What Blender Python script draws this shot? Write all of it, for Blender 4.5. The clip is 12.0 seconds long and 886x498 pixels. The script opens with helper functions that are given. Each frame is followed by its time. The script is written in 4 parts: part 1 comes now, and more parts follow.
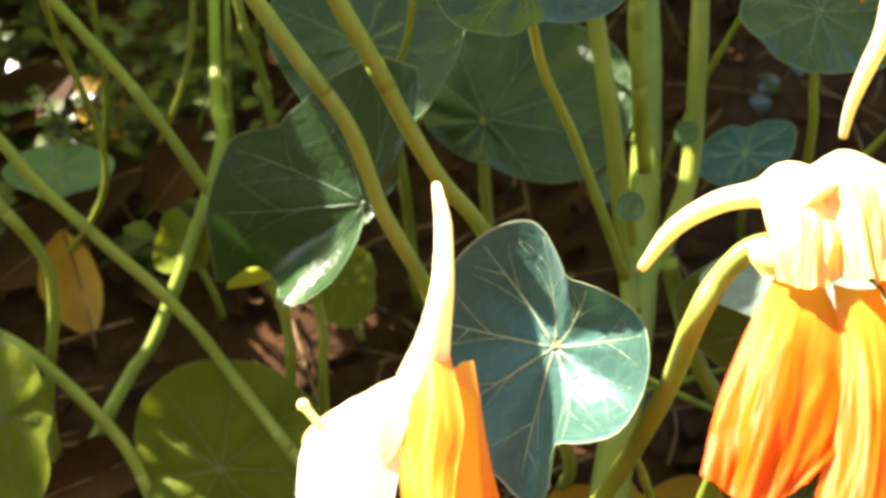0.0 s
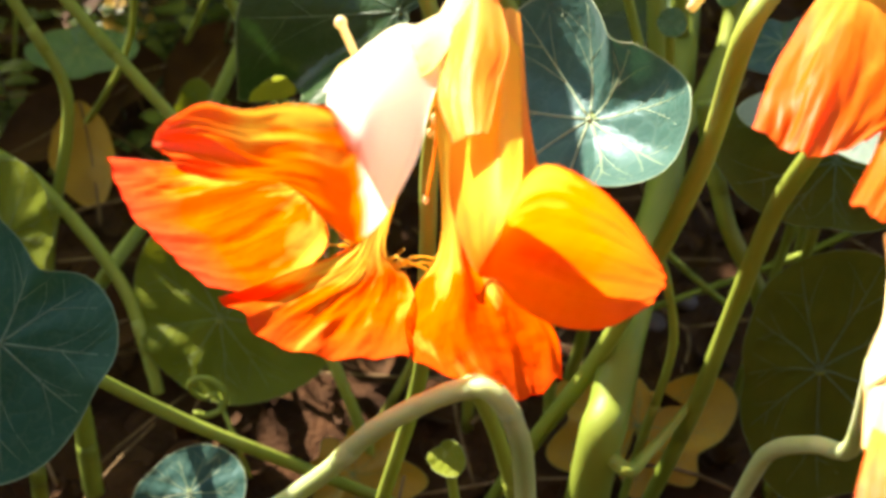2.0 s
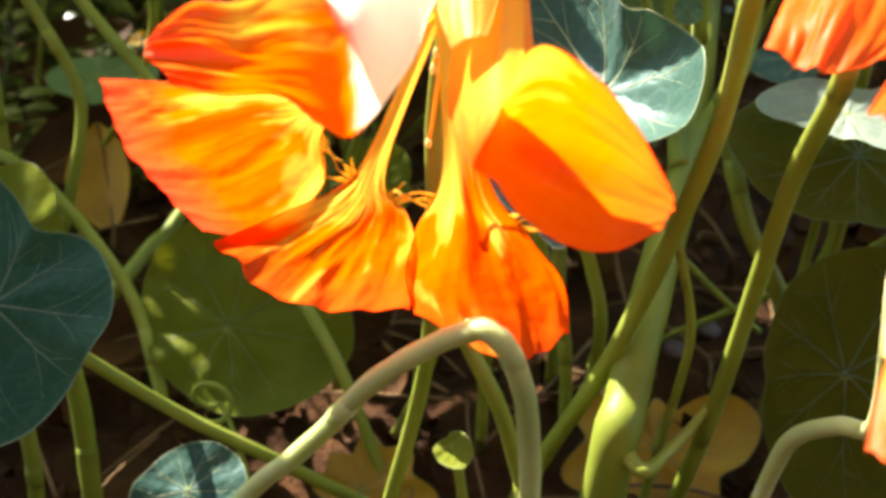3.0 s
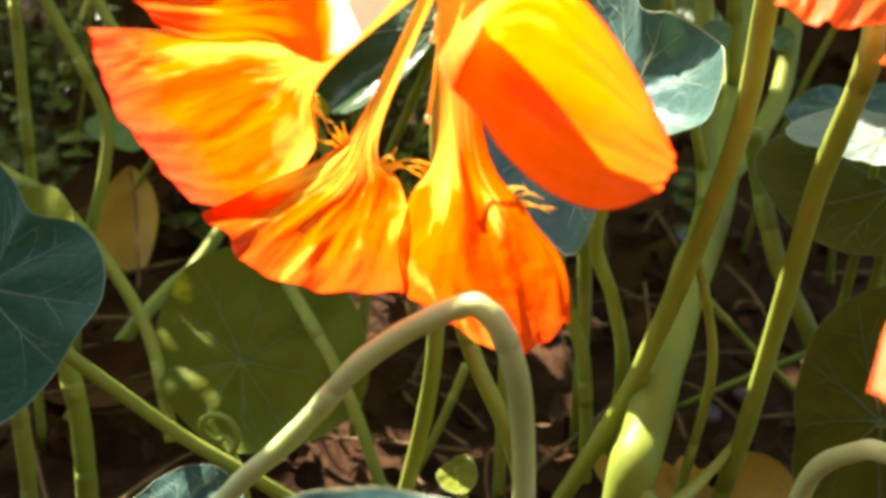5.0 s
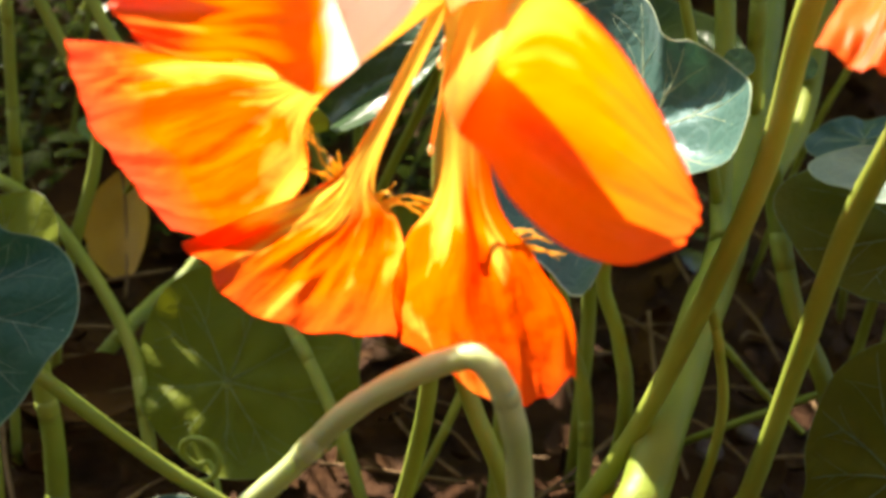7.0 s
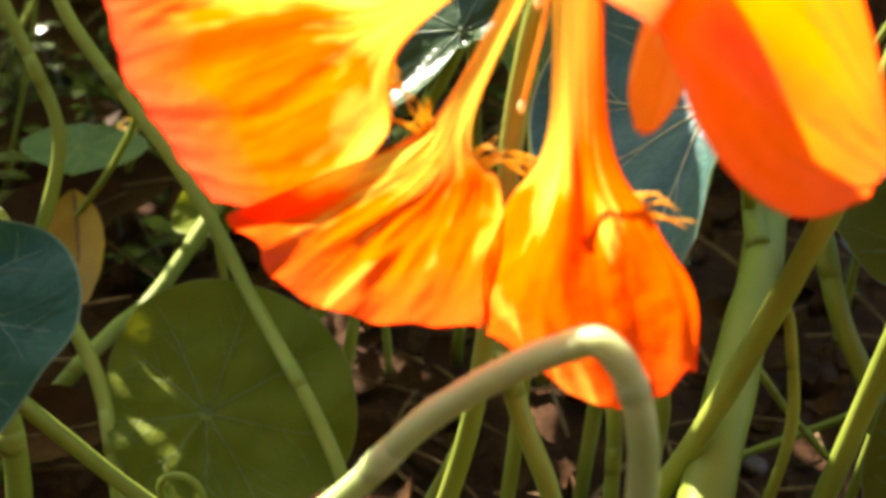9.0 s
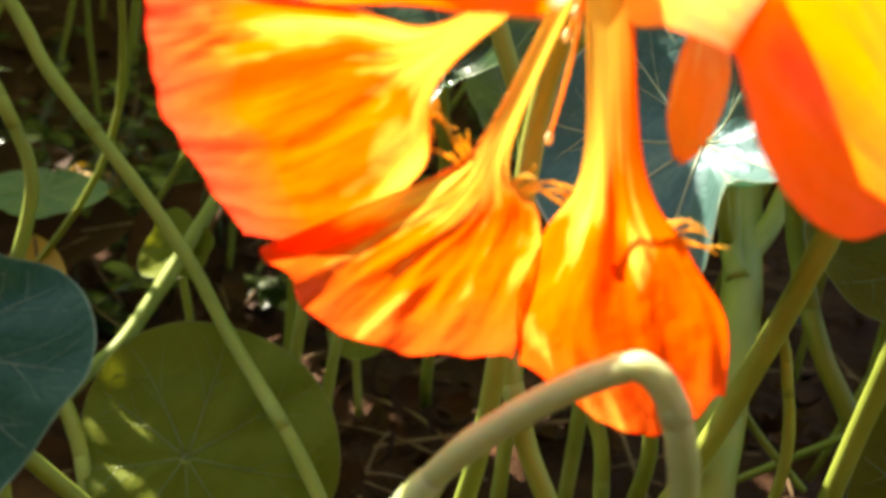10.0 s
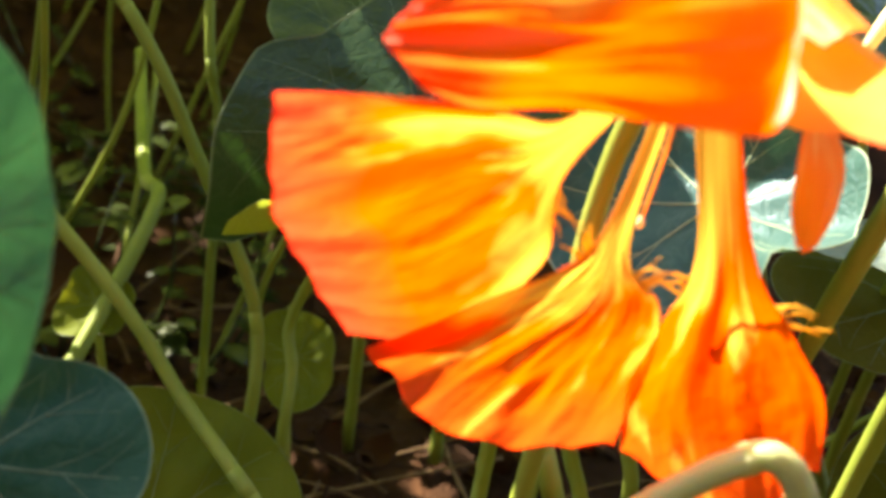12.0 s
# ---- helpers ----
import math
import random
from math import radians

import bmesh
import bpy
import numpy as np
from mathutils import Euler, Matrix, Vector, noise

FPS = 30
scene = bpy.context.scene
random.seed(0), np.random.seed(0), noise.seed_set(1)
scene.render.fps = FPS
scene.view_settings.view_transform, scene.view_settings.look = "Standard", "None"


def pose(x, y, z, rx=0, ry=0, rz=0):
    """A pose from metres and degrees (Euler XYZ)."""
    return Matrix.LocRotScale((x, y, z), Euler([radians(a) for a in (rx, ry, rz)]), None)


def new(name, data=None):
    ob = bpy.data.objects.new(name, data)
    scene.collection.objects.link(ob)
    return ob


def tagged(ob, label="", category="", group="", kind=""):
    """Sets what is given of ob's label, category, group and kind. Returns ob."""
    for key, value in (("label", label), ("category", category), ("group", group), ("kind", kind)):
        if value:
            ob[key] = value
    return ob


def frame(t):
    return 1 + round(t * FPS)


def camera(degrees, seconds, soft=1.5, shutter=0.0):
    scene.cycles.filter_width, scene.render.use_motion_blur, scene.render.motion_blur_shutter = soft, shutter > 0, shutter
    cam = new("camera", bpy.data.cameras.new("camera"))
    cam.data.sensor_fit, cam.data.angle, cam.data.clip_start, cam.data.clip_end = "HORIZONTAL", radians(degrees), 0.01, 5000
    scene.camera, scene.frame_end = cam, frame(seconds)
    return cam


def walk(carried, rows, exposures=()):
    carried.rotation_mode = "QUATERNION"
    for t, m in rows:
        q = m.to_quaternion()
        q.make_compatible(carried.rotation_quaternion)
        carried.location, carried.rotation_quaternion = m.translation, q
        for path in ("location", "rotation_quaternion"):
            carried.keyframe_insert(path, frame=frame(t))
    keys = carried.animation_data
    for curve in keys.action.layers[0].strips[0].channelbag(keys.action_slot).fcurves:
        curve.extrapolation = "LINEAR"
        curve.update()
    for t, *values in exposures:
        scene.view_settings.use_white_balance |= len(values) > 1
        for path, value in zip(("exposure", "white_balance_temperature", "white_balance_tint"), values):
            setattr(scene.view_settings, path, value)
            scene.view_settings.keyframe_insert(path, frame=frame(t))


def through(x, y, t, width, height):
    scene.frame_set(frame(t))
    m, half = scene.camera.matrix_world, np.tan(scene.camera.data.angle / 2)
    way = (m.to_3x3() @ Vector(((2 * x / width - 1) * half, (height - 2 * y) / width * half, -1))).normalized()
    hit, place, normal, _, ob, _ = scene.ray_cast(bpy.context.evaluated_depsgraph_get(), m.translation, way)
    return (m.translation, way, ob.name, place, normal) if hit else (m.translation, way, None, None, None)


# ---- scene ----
cam = camera(41.0, 12.0, soft=3.6)
cam.data.dof.use_dof, cam.data.dof.focus_distance, cam.data.dof.aperture_fstop = True, 0.14, 42.0
PATH = [
    (0.0, 0.00000, 0.00000, 0.20300, 48.000, -0.000, 0.000),
    (0.5, -0.00045, -0.00721, 0.19206, 48.389, -1.019, 0.988),
    (1.0, -0.00221, -0.01219, 0.18475, 48.543, -1.913, 1.276),
    (1.5, -0.00480, -0.01934, 0.17712, 49.905, -3.276, 1.507),
    (2.0, -0.00204, -0.02328, 0.16612, 52.502, -3.824, 3.114),
    (2.5, 0.00060, -0.02566, 0.15818, 54.739, -3.420, 3.976),
    (3.0, 0.00189, -0.02811, 0.15148, 56.916, -3.551, 4.605),
    (3.2, 0.00340, -0.02940, 0.14669, 58.665, -3.375, 5.088),
    (4.8, 0.00925, -0.03135, 0.13675, 62.691, -3.784, 7.737),
    (5.0, 0.00871, -0.02927, 0.13776, 62.190, -3.909, 7.879),
    (5.5, 0.00897, -0.02590, 0.13725, 62.397, -4.295, 8.523),
    (6.0, 0.00788, -0.02259, 0.13978, 61.613, -4.199, 8.197),
    (6.5, 0.00680, -0.02030, 0.14111, 60.847, -5.206, 8.096),
    (7.0, 0.00744, -0.02000, 0.13688, 62.207, -5.915, 8.913),
    (7.2, 0.00788, -0.02099, 0.13153, 64.578, -5.705, 8.877),
    (8.8, -0.00460, -0.00993, 0.12262, 65.053, -7.542, 5.883),
    (9.0, -0.00669, -0.01005, 0.12219, 65.386, -7.523, 4.914),
    (9.5, -0.00949, -0.00876, 0.12221, 66.174, -7.583, 3.734),
    (10.0, -0.01437, -0.01165, 0.12025, 68.142, -8.220, 1.362),
    (10.5, -0.01914, -0.01240, 0.11494, 71.245, -9.772, -1.170),
    (11.0, -0.02130, -0.01000, 0.11791, 70.207, -10.086, -1.711),
    (11.5, -0.02592, -0.00657, 0.12031, 69.295, -8.622, -4.360),
    (12.0, -0.03642, -0.00619, 0.12171, 70.090, -9.827, -7.897),
]
walk(cam, [(row[0], pose(*row[1:])) for row in PATH], [(0.0, 2.72, 7200, 10), (0.7, 2.84, 7200, 10), (1.0, 2.78, 7200, 10), (1.5, 2.3, 7200, 10), (2.0, 2.24, 7200, 10), (3.0, 2.32, 7200, 10), (5.0, 2.46, 7200, 10), (6.3, 2.46, 7200, 10), (7.0, 2.2, 7200, 10), (9.0, 2.42, 7200, 10), (12.0, 2.42, 7200, 10)])

# ---- daylight: sun high on the left, a little behind the flowers, clear sky ----
SUN_TRAVEL = Vector((0.55, -0.45, -0.70)).normalized()
world = bpy.data.worlds.new("sky")
scene.world = world
world.use_nodes = True
wn = world.node_tree.nodes
sky = wn.new("ShaderNodeTexSky")
sky.sky_type, sky.sun_disc = "NISHITA", False
sky.sun_elevation = math.asin(-SUN_TRAVEL.z)
sky.sun_rotation = math.atan2(-SUN_TRAVEL.x, -SUN_TRAVEL.y)
wn["Background"].inputs["Strength"].default_value = 0.088
world.node_tree.links.new(sky.outputs[0], wn["Background"].inputs["Color"])
sun_data = bpy.data.lights.new("sun", "SUN")
sun_data.energy, sun_data.angle, sun_data.color = 5.0, radians(0.55), (1.0, 0.95, 0.86)
sun = new("sun", sun_data)
sun.matrix_world = Matrix.Translation((-0.6, 0.4, 0.9)) @ SUN_TRAVEL.to_track_quat("-Z", "Y").to_matrix().to_4x4()
MM = 0.001


# ---- materials ----
class Nodes:
    """A short way to wire a node material."""

    def __init__(self, name):
        self.mat = bpy.data.materials.new(name)
        self.mat.use_nodes = True
        self.tree = self.mat.node_tree
        self.tree.nodes.clear()
        self.out = self.tree.nodes.new("ShaderNodeOutputMaterial")

    def add(self, kind, **inputs):
        node = self.tree.nodes.new("ShaderNode" + kind)
        for key, value in inputs.items():
            self.put(node, key.replace("_", " "), value)
        return node

    def put(self, node, key, value):
        socket = node.inputs[int(key)] if key.isdigit() else node.inputs[key]
        if isinstance(value, bpy.types.NodeSocket):
            self.tree.links.new(value, socket)
        else:
            socket.default_value = value

    def ramp(self, fac, *stops):
        node = self.tree.nodes.new("ShaderNodeValToRGB")
        self.tree.links.new(fac, node.inputs[0])
        els = node.color_ramp.elements
        while len(els) < len(stops):
            els.new(0.5)
        for el, (at, colour) in zip(els, stops):
            el.position, el.color = at, (*colour, 1) if len(colour) == 3 else colour
        return node.outputs[0]

    def mix(self, fac, a, b, how="MIX"):
        node = self.tree.nodes.new("ShaderNodeMix")
        node.data_type, node.blend_type = "RGBA", how
        for socket, value in zip((node.inputs[0], node.inputs[6], node.inputs[7]), (fac, a, b)):
            if isinstance(value, bpy.types.NodeSocket):
                self.tree.links.new(value, socket)
            else:
                socket.default_value = value if isinstance(value, float) else (*value, 1)
        return node.outputs[2]

    def math(self, how, a, b=0.0):
        node = self.tree.nodes.new("ShaderNodeMath")
        node.operation = how
        for n, value in enumerate((a, b)):
            self.put(node, str(n), value)
        return node.outputs[0]

    def noise(self, scale, detail=4.0, rough=0.55, vector=None):
        node = self.add("TexNoise", Scale=scale, Detail=detail, Roughness=rough)
        self.put(node, "Vector", vector if vector else self.place())
        return node.outputs[0]

    def place(self):
        return self.add("TexCoord").outputs["Object"]

    def uv(self):
        split = self.tree.nodes.new("ShaderNodeSeparateXYZ")
        self.tree.links.new(self.add("TexCoord").outputs["UV"], split.inputs[0])
        return split.outputs[0], split.outputs[1]

    def chance(self):
        return self.add("ObjectInfo").outputs["Random"]

    def bump(self, height, strength=0.3, distance=0.0004):
        return self.add("Bump", Height=height, Strength=strength, Distance=distance).outputs[0]

    def done(self, shader):
        self.tree.links.new(shader, self.out.inputs[0])
        return self.mat

    def sheet(self, colour, through, share, rough, normal=None, specular=0.5, coat=0.0, bloom=0.0, wax=0.0):
        """A thin living sheet: glossy skin, part of the light passing through."""
        skin = self.add("BsdfPrincipled", Base_Color=colour, Roughness=rough)
        skin.inputs["Specular IOR Level"].default_value = specular
        skin.inputs["Coat Weight"].default_value = coat
        skin.inputs["Coat Roughness"].default_value = 0.42
        skin.inputs["Sheen Weight"].default_value = bloom
        skin.inputs["Sheen Roughness"].default_value = 0.45
        skin.inputs["Sheen Tint"].default_value = (0.75, 0.9, 1.0, 1)
        if bloom:
            skin.inputs["Specular Tint"].default_value = (0.62, 0.84, 1.0, 1)
        if wax:
            skin.inputs["Subsurface Weight"].default_value = wax
            skin.inputs["Subsurface Scale"].default_value = 0.0016
            skin.inputs["Subsurface Radius"].default_value = (1.0, 1.0, 0.6)
        glow = self.add("BsdfTranslucent", Color=through)
        if normal:
            self.put(skin, "Normal", normal)
            self.put(glow, "Normal", normal)
        both = self.add("MixShader")
        self.put(both, "0", share)
        self.tree.links.new(skin.outputs[0], both.inputs[1])
        self.tree.links.new(glow.outputs[0], both.inputs[2])
        return self.done(both.outputs[0])


def leaf_material(name, dark, light, through, share=0.25, rough=0.38, edge=(0.35, 0.42, 0.22), coat=0.15, bloom=0.0, netted=0.16, gloss=0.6):
    n = Nodes(name)
    blotch = n.noise(120.0, 5.0)
    fine = n.noise(900.0, 3.0, 0.6)
    colour = n.ramp(blotch, (0.3, dark), (0.7, light))
    colour = n.mix(n.math("MULTIPLY", n.math("GREATER_THAN", fine, 0.76), 0.2), colour, edge)
    u, v = n.uv()
    colour = n.mix(n.ramp(u, (0.984, (0, 0, 0)), (0.997, (1, 1, 1))), colour, edge)
    shade = n.mix(n.chance(), (0.85, 0.85, 0.85), (1.12, 1.08, 1.0))
    colour = n.mix(1.0, colour, shade, "MULTIPLY")
    cells = n.add("TexVoronoi", Scale=420.0)
    cells.feature = "DISTANCE_TO_EDGE"
    n.put(cells, "Vector", n.mix(0.006, n.place(), n.noise(300.0)))
    net = n.ramp(cells.outputs[0], (0.0, (1, 1, 1)), (0.075, (0, 0, 0)))
    colour = n.mix(n.math("MULTIPLY", net, netted), colour, edge)
    height = n.math("ADD", n.math("MULTIPLY", n.math("MINIMUM", cells.outputs[0], 0.3), 2.2), n.math("MULTIPLY", blotch, 1.2))
    return n.sheet(colour, through, share, rough, n.bump(height, 0.25, 0.0004), gloss, coat, bloom)


LEAF = leaf_material("leaf_green", (0.018, 0.062, 0.050), (0.036, 0.094, 0.078), (0.05, 0.17, 0.07, 1), 0.16, 0.47, (0.30, 0.38, 0.30), coat=0.0, bloom=0.12, netted=0.08, gloss=0.42)
LEAF_TEAL = leaf_material("leaf_teal", (0.013, 0.062, 0.038), (0.024, 0.086, 0.054), (0.05, 0.20, 0.06, 1), 0.16, 0.48, (0.22, 0.33, 0.20), coat=0.0, netted=0.08, gloss=0.18)
# Darker, glossier copy of the leaf green, with these leaves' shade put into it.
LEAF_SHADED = leaf_material("leaf_shaded", (0.013, 0.038, 0.011), (0.026, 0.058, 0.018), (0.06, 0.17, 0.02, 1), 0.14, 0.28, (0.18, 0.24, 0.12), coat=0.0, netted=0.08, gloss=0.45)
# Olive leaf colour darkened to carry the shade on the right-hand leaves.
LEAF_OLIVE_SHADED = leaf_material("leaf_olive_shaded", (0.055, 0.064, 0.008), (0.082, 0.092, 0.012), (0.20, 0.22, 0.015, 1), 0.2, 0.55, (0.12, 0.14, 0.03), 0.0, gloss=0.1)
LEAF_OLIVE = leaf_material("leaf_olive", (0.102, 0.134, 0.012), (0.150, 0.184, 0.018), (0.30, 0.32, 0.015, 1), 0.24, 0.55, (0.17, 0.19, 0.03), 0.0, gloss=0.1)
# Pale copy of the leaf green; sun glare on the folded leaf is put in.
LEAF_SUN_PALE = leaf_material("leaf_sun_pale", (0.13, 0.18, 0.165), (0.19, 0.25, 0.225), (0.20, 0.30, 0.15, 1), 0.2, 0.5, (0.4, 0.45, 0.35), 0.0, gloss=0.3)
LEAF_SUNNY = leaf_material("leaf_sunny", (0.04, 0.11, 0.04), (0.07, 0.16, 0.05), (0.10, 0.24, 0.05, 1), 0.3, 0.5, (0.3, 0.45, 0.2), 0.0)
LEAF_YELLOW = leaf_material("leaf_yellow", (0.32, 0.17, 0.005), (0.46, 0.27, 0.010), (0.60, 0.34, 0.01, 1), 0.28, 0.6, (0.2, 0.11, 0.02), 0.0)
# For the added shade leaves; lets greenish light through to the bed.
LEAF_UNSEEN = leaf_material("leaf_held_high", (0.06, 0.13, 0.03), (0.10, 0.19, 0.04), (0.42, 0.52, 0.08, 1), 0.42, 0.5, (0.3, 0.45, 0.2), 0.0)
# Light yellow-green for the torn flap; sun through it is put into the colour.
LEAF_BACKLIT_FLAP = leaf_material("leaf_backlit_flap", (0.28, 0.35, 0.02), (0.38, 0.45, 0.035), (0.5, 0.58, 0.05, 1), 0.4, 0.5, (0.4, 0.45, 0.1), 0.0)
VEIN = leaf_material("leaf_vein", (0.22, 0.30, 0.17), (0.32, 0.39, 0.24), (0.3, 0.4, 0.1, 1), 0.15, 0.5, (0.4, 0.45, 0.3), 0.0)
VEIN_FAINT = leaf_material("leaf_vein_faint", (0.085, 0.150, 0.090), (0.125, 0.200, 0.120), (0.2, 0.3, 0.1, 1), 0.15, 0.5, (0.2, 0.26, 0.16), 0.0)
VEIN_DIM = leaf_material("leaf_vein_dim", (0.14, 0.18, 0.045), (0.19, 0.24, 0.07), (0.25, 0.35, 0.05, 1), 0.2, 0.5, (0.3, 0.35, 0.2), 0.0)


def stem_material(name, a, b, c, wax=0.0):
    n = Nodes(name)
    colour = n.ramp(n.noise(60.0, 3.0), (0.3, a), (0.55, b), (0.8, c))
    colour = n.mix(1.0, colour, n.mix(n.chance(), (0.8, 0.82, 0.7), (1.15, 1.1, 1.1)), "MULTIPLY")
    return n.sheet(colour, (0.35, 0.45, 0.06, 1), 0.12, 0.52, n.bump(n.noise(1500.0, 3.0), 0.25, 0.0002), 0.4, 0.0, wax=wax)


STEM = stem_material("stem_green", (0.165, 0.22, 0.027), (0.245, 0.30, 0.046), (0.33, 0.375, 0.085))
# Paler copy of the stem green; sun on the hooked stem is put into it.
STEM_SUN_PALE = stem_material("stem_sun_pale", (0.30, 0.39, 0.15), (0.46, 0.53, 0.26), (0.66, 0.68, 0.46), 0.8)


def petal_material(name, yellow, body, rim, red, reach=0.0, stripe=(0.5, 0.07, 0.3, 0.8, 0.7), border=0.5, share=0.55, lean=0.0, relief=0.45, pale=0.0, veins=0.0, grain=1.0, edge=0.5):
    """A petal: yellow run out from the claw in streaks, orange body, reddish rim and one red band along it."""
    n = Nodes(name)
    u, v = n.uv()

    def streaks(wide, far, shift):
        across = n.add("CombineXYZ")
        n.put(across, "X", n.math("MULTIPLY", u, wide))
        n.put(across, "Y", n.math("MULTIPLY", v, far))
        n.put(across, "Z", n.math("ADD", n.math("MULTIPLY", n.chance(), 9.0), shift))
        return n.math("SUBTRACT", n.noise(1.0, 1.8, 0.5, across.outputs[0]), 0.5)

    broad, fine, hair = streaks(3.2, 2.2, 0.0), streaks(8.5, 3.0, 3.0), streaks(30.0, 3.0, 5.0)
    gold = n.math("ADD", n.math("MULTIPLY", broad, 2.6), n.math("ADD", n.math("MULTIPLY", fine, 2.0), n.math("MULTIPLY", n.math("SUBTRACT", n.noise(230.0, 2.5, 0.5), 0.5), 0.9)))
    gold = n.math("MULTIPLY", gold, n.ramp(v, (0.12, (0.1, 0.1, 0.1)), (0.5, (1, 1, 1))))
    gold = n.math("ADD", n.math("SUBTRACT", n.math("MULTIPLY", gold, grain), v), n.math("ADD", n.math("MULTIPLY", n.math("SUBTRACT", 0.5, u), lean), reach))
    deep = tuple(a * 0.7 + c * 0.3 for a, c in zip(body, red))
    colour = n.mix(n.ramp(gold, (0.0, (0, 0, 0)), (edge, (1, 1, 1))), n.mix(n.ramp(n.math("ADD", gold, 0.9), (0.0, (0, 0, 0)), (0.8, (1, 1, 1))), deep, body), yellow)
    side = n.math("ADD", n.math("ABSOLUTE", n.math("SUBTRACT", u, stripe[0])), n.math("MULTIPLY", fine, 0.16))
    band = n.ramp(side, (stripe[1] * 0.4, (1, 1, 1)), (stripe[1] * 2.2, (0, 0, 0)))
    far = n.ramp(n.math("ADD", v, n.math("MULTIPLY", fine, 0.3)), (stripe[2], (0, 0, 0)), (stripe[2] + 0.1, (1, 1, 1)), (stripe[3] - 0.2, (0.8, 0.8, 0.8)), (stripe[3], (0, 0, 0)))
    colour = n.mix(n.math("MULTIPLY", n.math("MULTIPLY", band, far), stripe[4]), colour, red)
    if veins:
        bands = n.ramp(streaks(7.0, 1.1, 8.0), (0.04, (0, 0, 0)), (0.16, (1, 1, 1)))
        bands = n.math("MULTIPLY", bands, n.ramp(v, (0.3, (0, 0, 0)), (0.48, (1, 1, 1))))
        colour = n.mix(n.math("MULTIPLY", bands, veins), colour, red)
    tint = 0.12
    if pale:
        tint = n.math("MULTIPLY", n.ramp(v, (pale - 0.04, (0, 0, 0)), (pale + 0.04, (1, 1, 1))), 0.12)
        colour = n.mix(n.ramp(n.math("ADD", v, n.math("MULTIPLY", fine, 0.06)), (pale - 0.06, (1, 1, 1)), (pale, (0, 0, 0))), colour, (0.97, 0.96, 0.84))
    out = n.ramp(n.math("ADD", v, n.math("MULTIPLY", broad, 0.3)), (0.74, (0, 0, 0)), (1.0, (1, 1, 1)))
    colour = n.mix(n.math("MULTIPLY", out, border), colour, rim)
    colour = n.mix(n.math("MULTIPLY", n.ramp(hair, (0.1, (0, 0, 0)), (0.3, (1, 1, 1))), 0.1), colour, red)
    height = n.math("ADD", n.math("ADD", fine, n.math("MULTIPLY", broad, 0.8)), n.math("MULTIPLY", n.noise(700.0, 3.0), 0.12))
    height = n.math("ADD", height, n.math("MULTIPLY", n.noise(230.0, 2.5, 0.5), 0.9))
    height = n.math("MULTIPLY", height, n.ramp(v, (0.25, (0.03, 0.03, 0.03)), (0.6, (1, 1, 1))))
    glow = n.mix(tint, colour, body)
    return n.sheet(colour, glow, share, 0.5, n.bump(height, relief, 0.0016), 0.35)


GOLD, ORANGE, ROSE, RED = (0.97, 0.64, 0.08), (0.94, 0.122, 0.002), (0.93, 0.06, 0.035), (0.82, 0.004, 0.001)
PETAL = petal_material("petal_orange", GOLD, (0.94, 0.18, 0.003), ROSE, (0.90, 0.09, 0.003), 0.42, (0.5, 0.07, 0.3, 0.8, 0.2), 0.15, 0.62, relief=0.22, grain=0.5)
PETAL_SIDE = petal_material("petal_rosy_rim", GOLD, ORANGE, ROSE, RED, 0.66, (0.45, 0.05, 0.35, 0.95, 0.75), 0.85, 0.6, veins=0.3, grain=0.9)
PETAL_LOW = petal_material("petal_streaked", GOLD, ORANGE, ROSE, RED, 0.64, (0.62, 0.05, 0.3, 0.75, 0.5), 0.3, 0.6, veins=0.45)
PETAL_MID = petal_material("petal_red_band", GOLD, ORANGE, ROSE, RED, 0.53, (0.50, 0.06, 0.20, 0.97, 1.0), 0.2, 0.6, 0.8, veins=0.2)
PETAL_BACK = petal_material("petal_orange_back", (0.97, 0.48, 0.04), (0.94, 0.15, 0.003), ROSE, RED, 0.5, (0.62, 0.05, 0.55, 0.85, 0.6), 0.45, 0.6, 0.3, 0.25, pale=0.43)
PETAL_UP = petal_material("petal_orange_upper", (0.97, 0.66, 0.05), (0.95, 0.17, 0.003), ROSE, RED, 0.40, (0.64, 0.05, 0.47, 0.95, 0.5), 0.4, 0.6, 0.35, 0.3, grain=0.3, edge=0.25)
SEPAL = petal_material("sepal_yellow", (0.95, 0.80, 0.45), (0.95, 0.68, 0.24), (0.94, 0.55, 0.1), (0.93, 0.55, 0.12), 0.6, (0.5, 0.05, 0.3, 0.8, 0.1), 0.3, 0.4, 0.0, 0.15)
SEPAL_WARM = petal_material("sepal_peach", (0.96, 0.48, 0.09), (0.95, 0.30, 0.018), (0.94, 0.26, 0.03), (0.93, 0.28, 0.03), 0.45, (0.5, 0.05, 0.3, 0.8, 0.1), 0.5, 0.5, 0.0, 0.15)


def solid(name, *stops, scale=80.0, rough=0.7, bump=0.4, distance=0.001):
    n = Nodes(name)
    t = n.noise(scale, 6.0, 0.65)
    colour = n.ramp(t, *stops)
    colour = n.mix(1.0, colour, n.mix(n.chance(), (0.7, 0.7, 0.7), (1.25, 1.2, 1.15)), "MULTIPLY")
    skin = n.add("BsdfPrincipled", Base_Color=colour, Roughness=rough)
    skin.inputs["Specular IOR Level"].default_value = 0.12
    n.put(skin, "Normal", n.bump(n.noise(scale * 6, 4.0, 0.7), bump, distance))
    return n.done(skin.outputs[0])


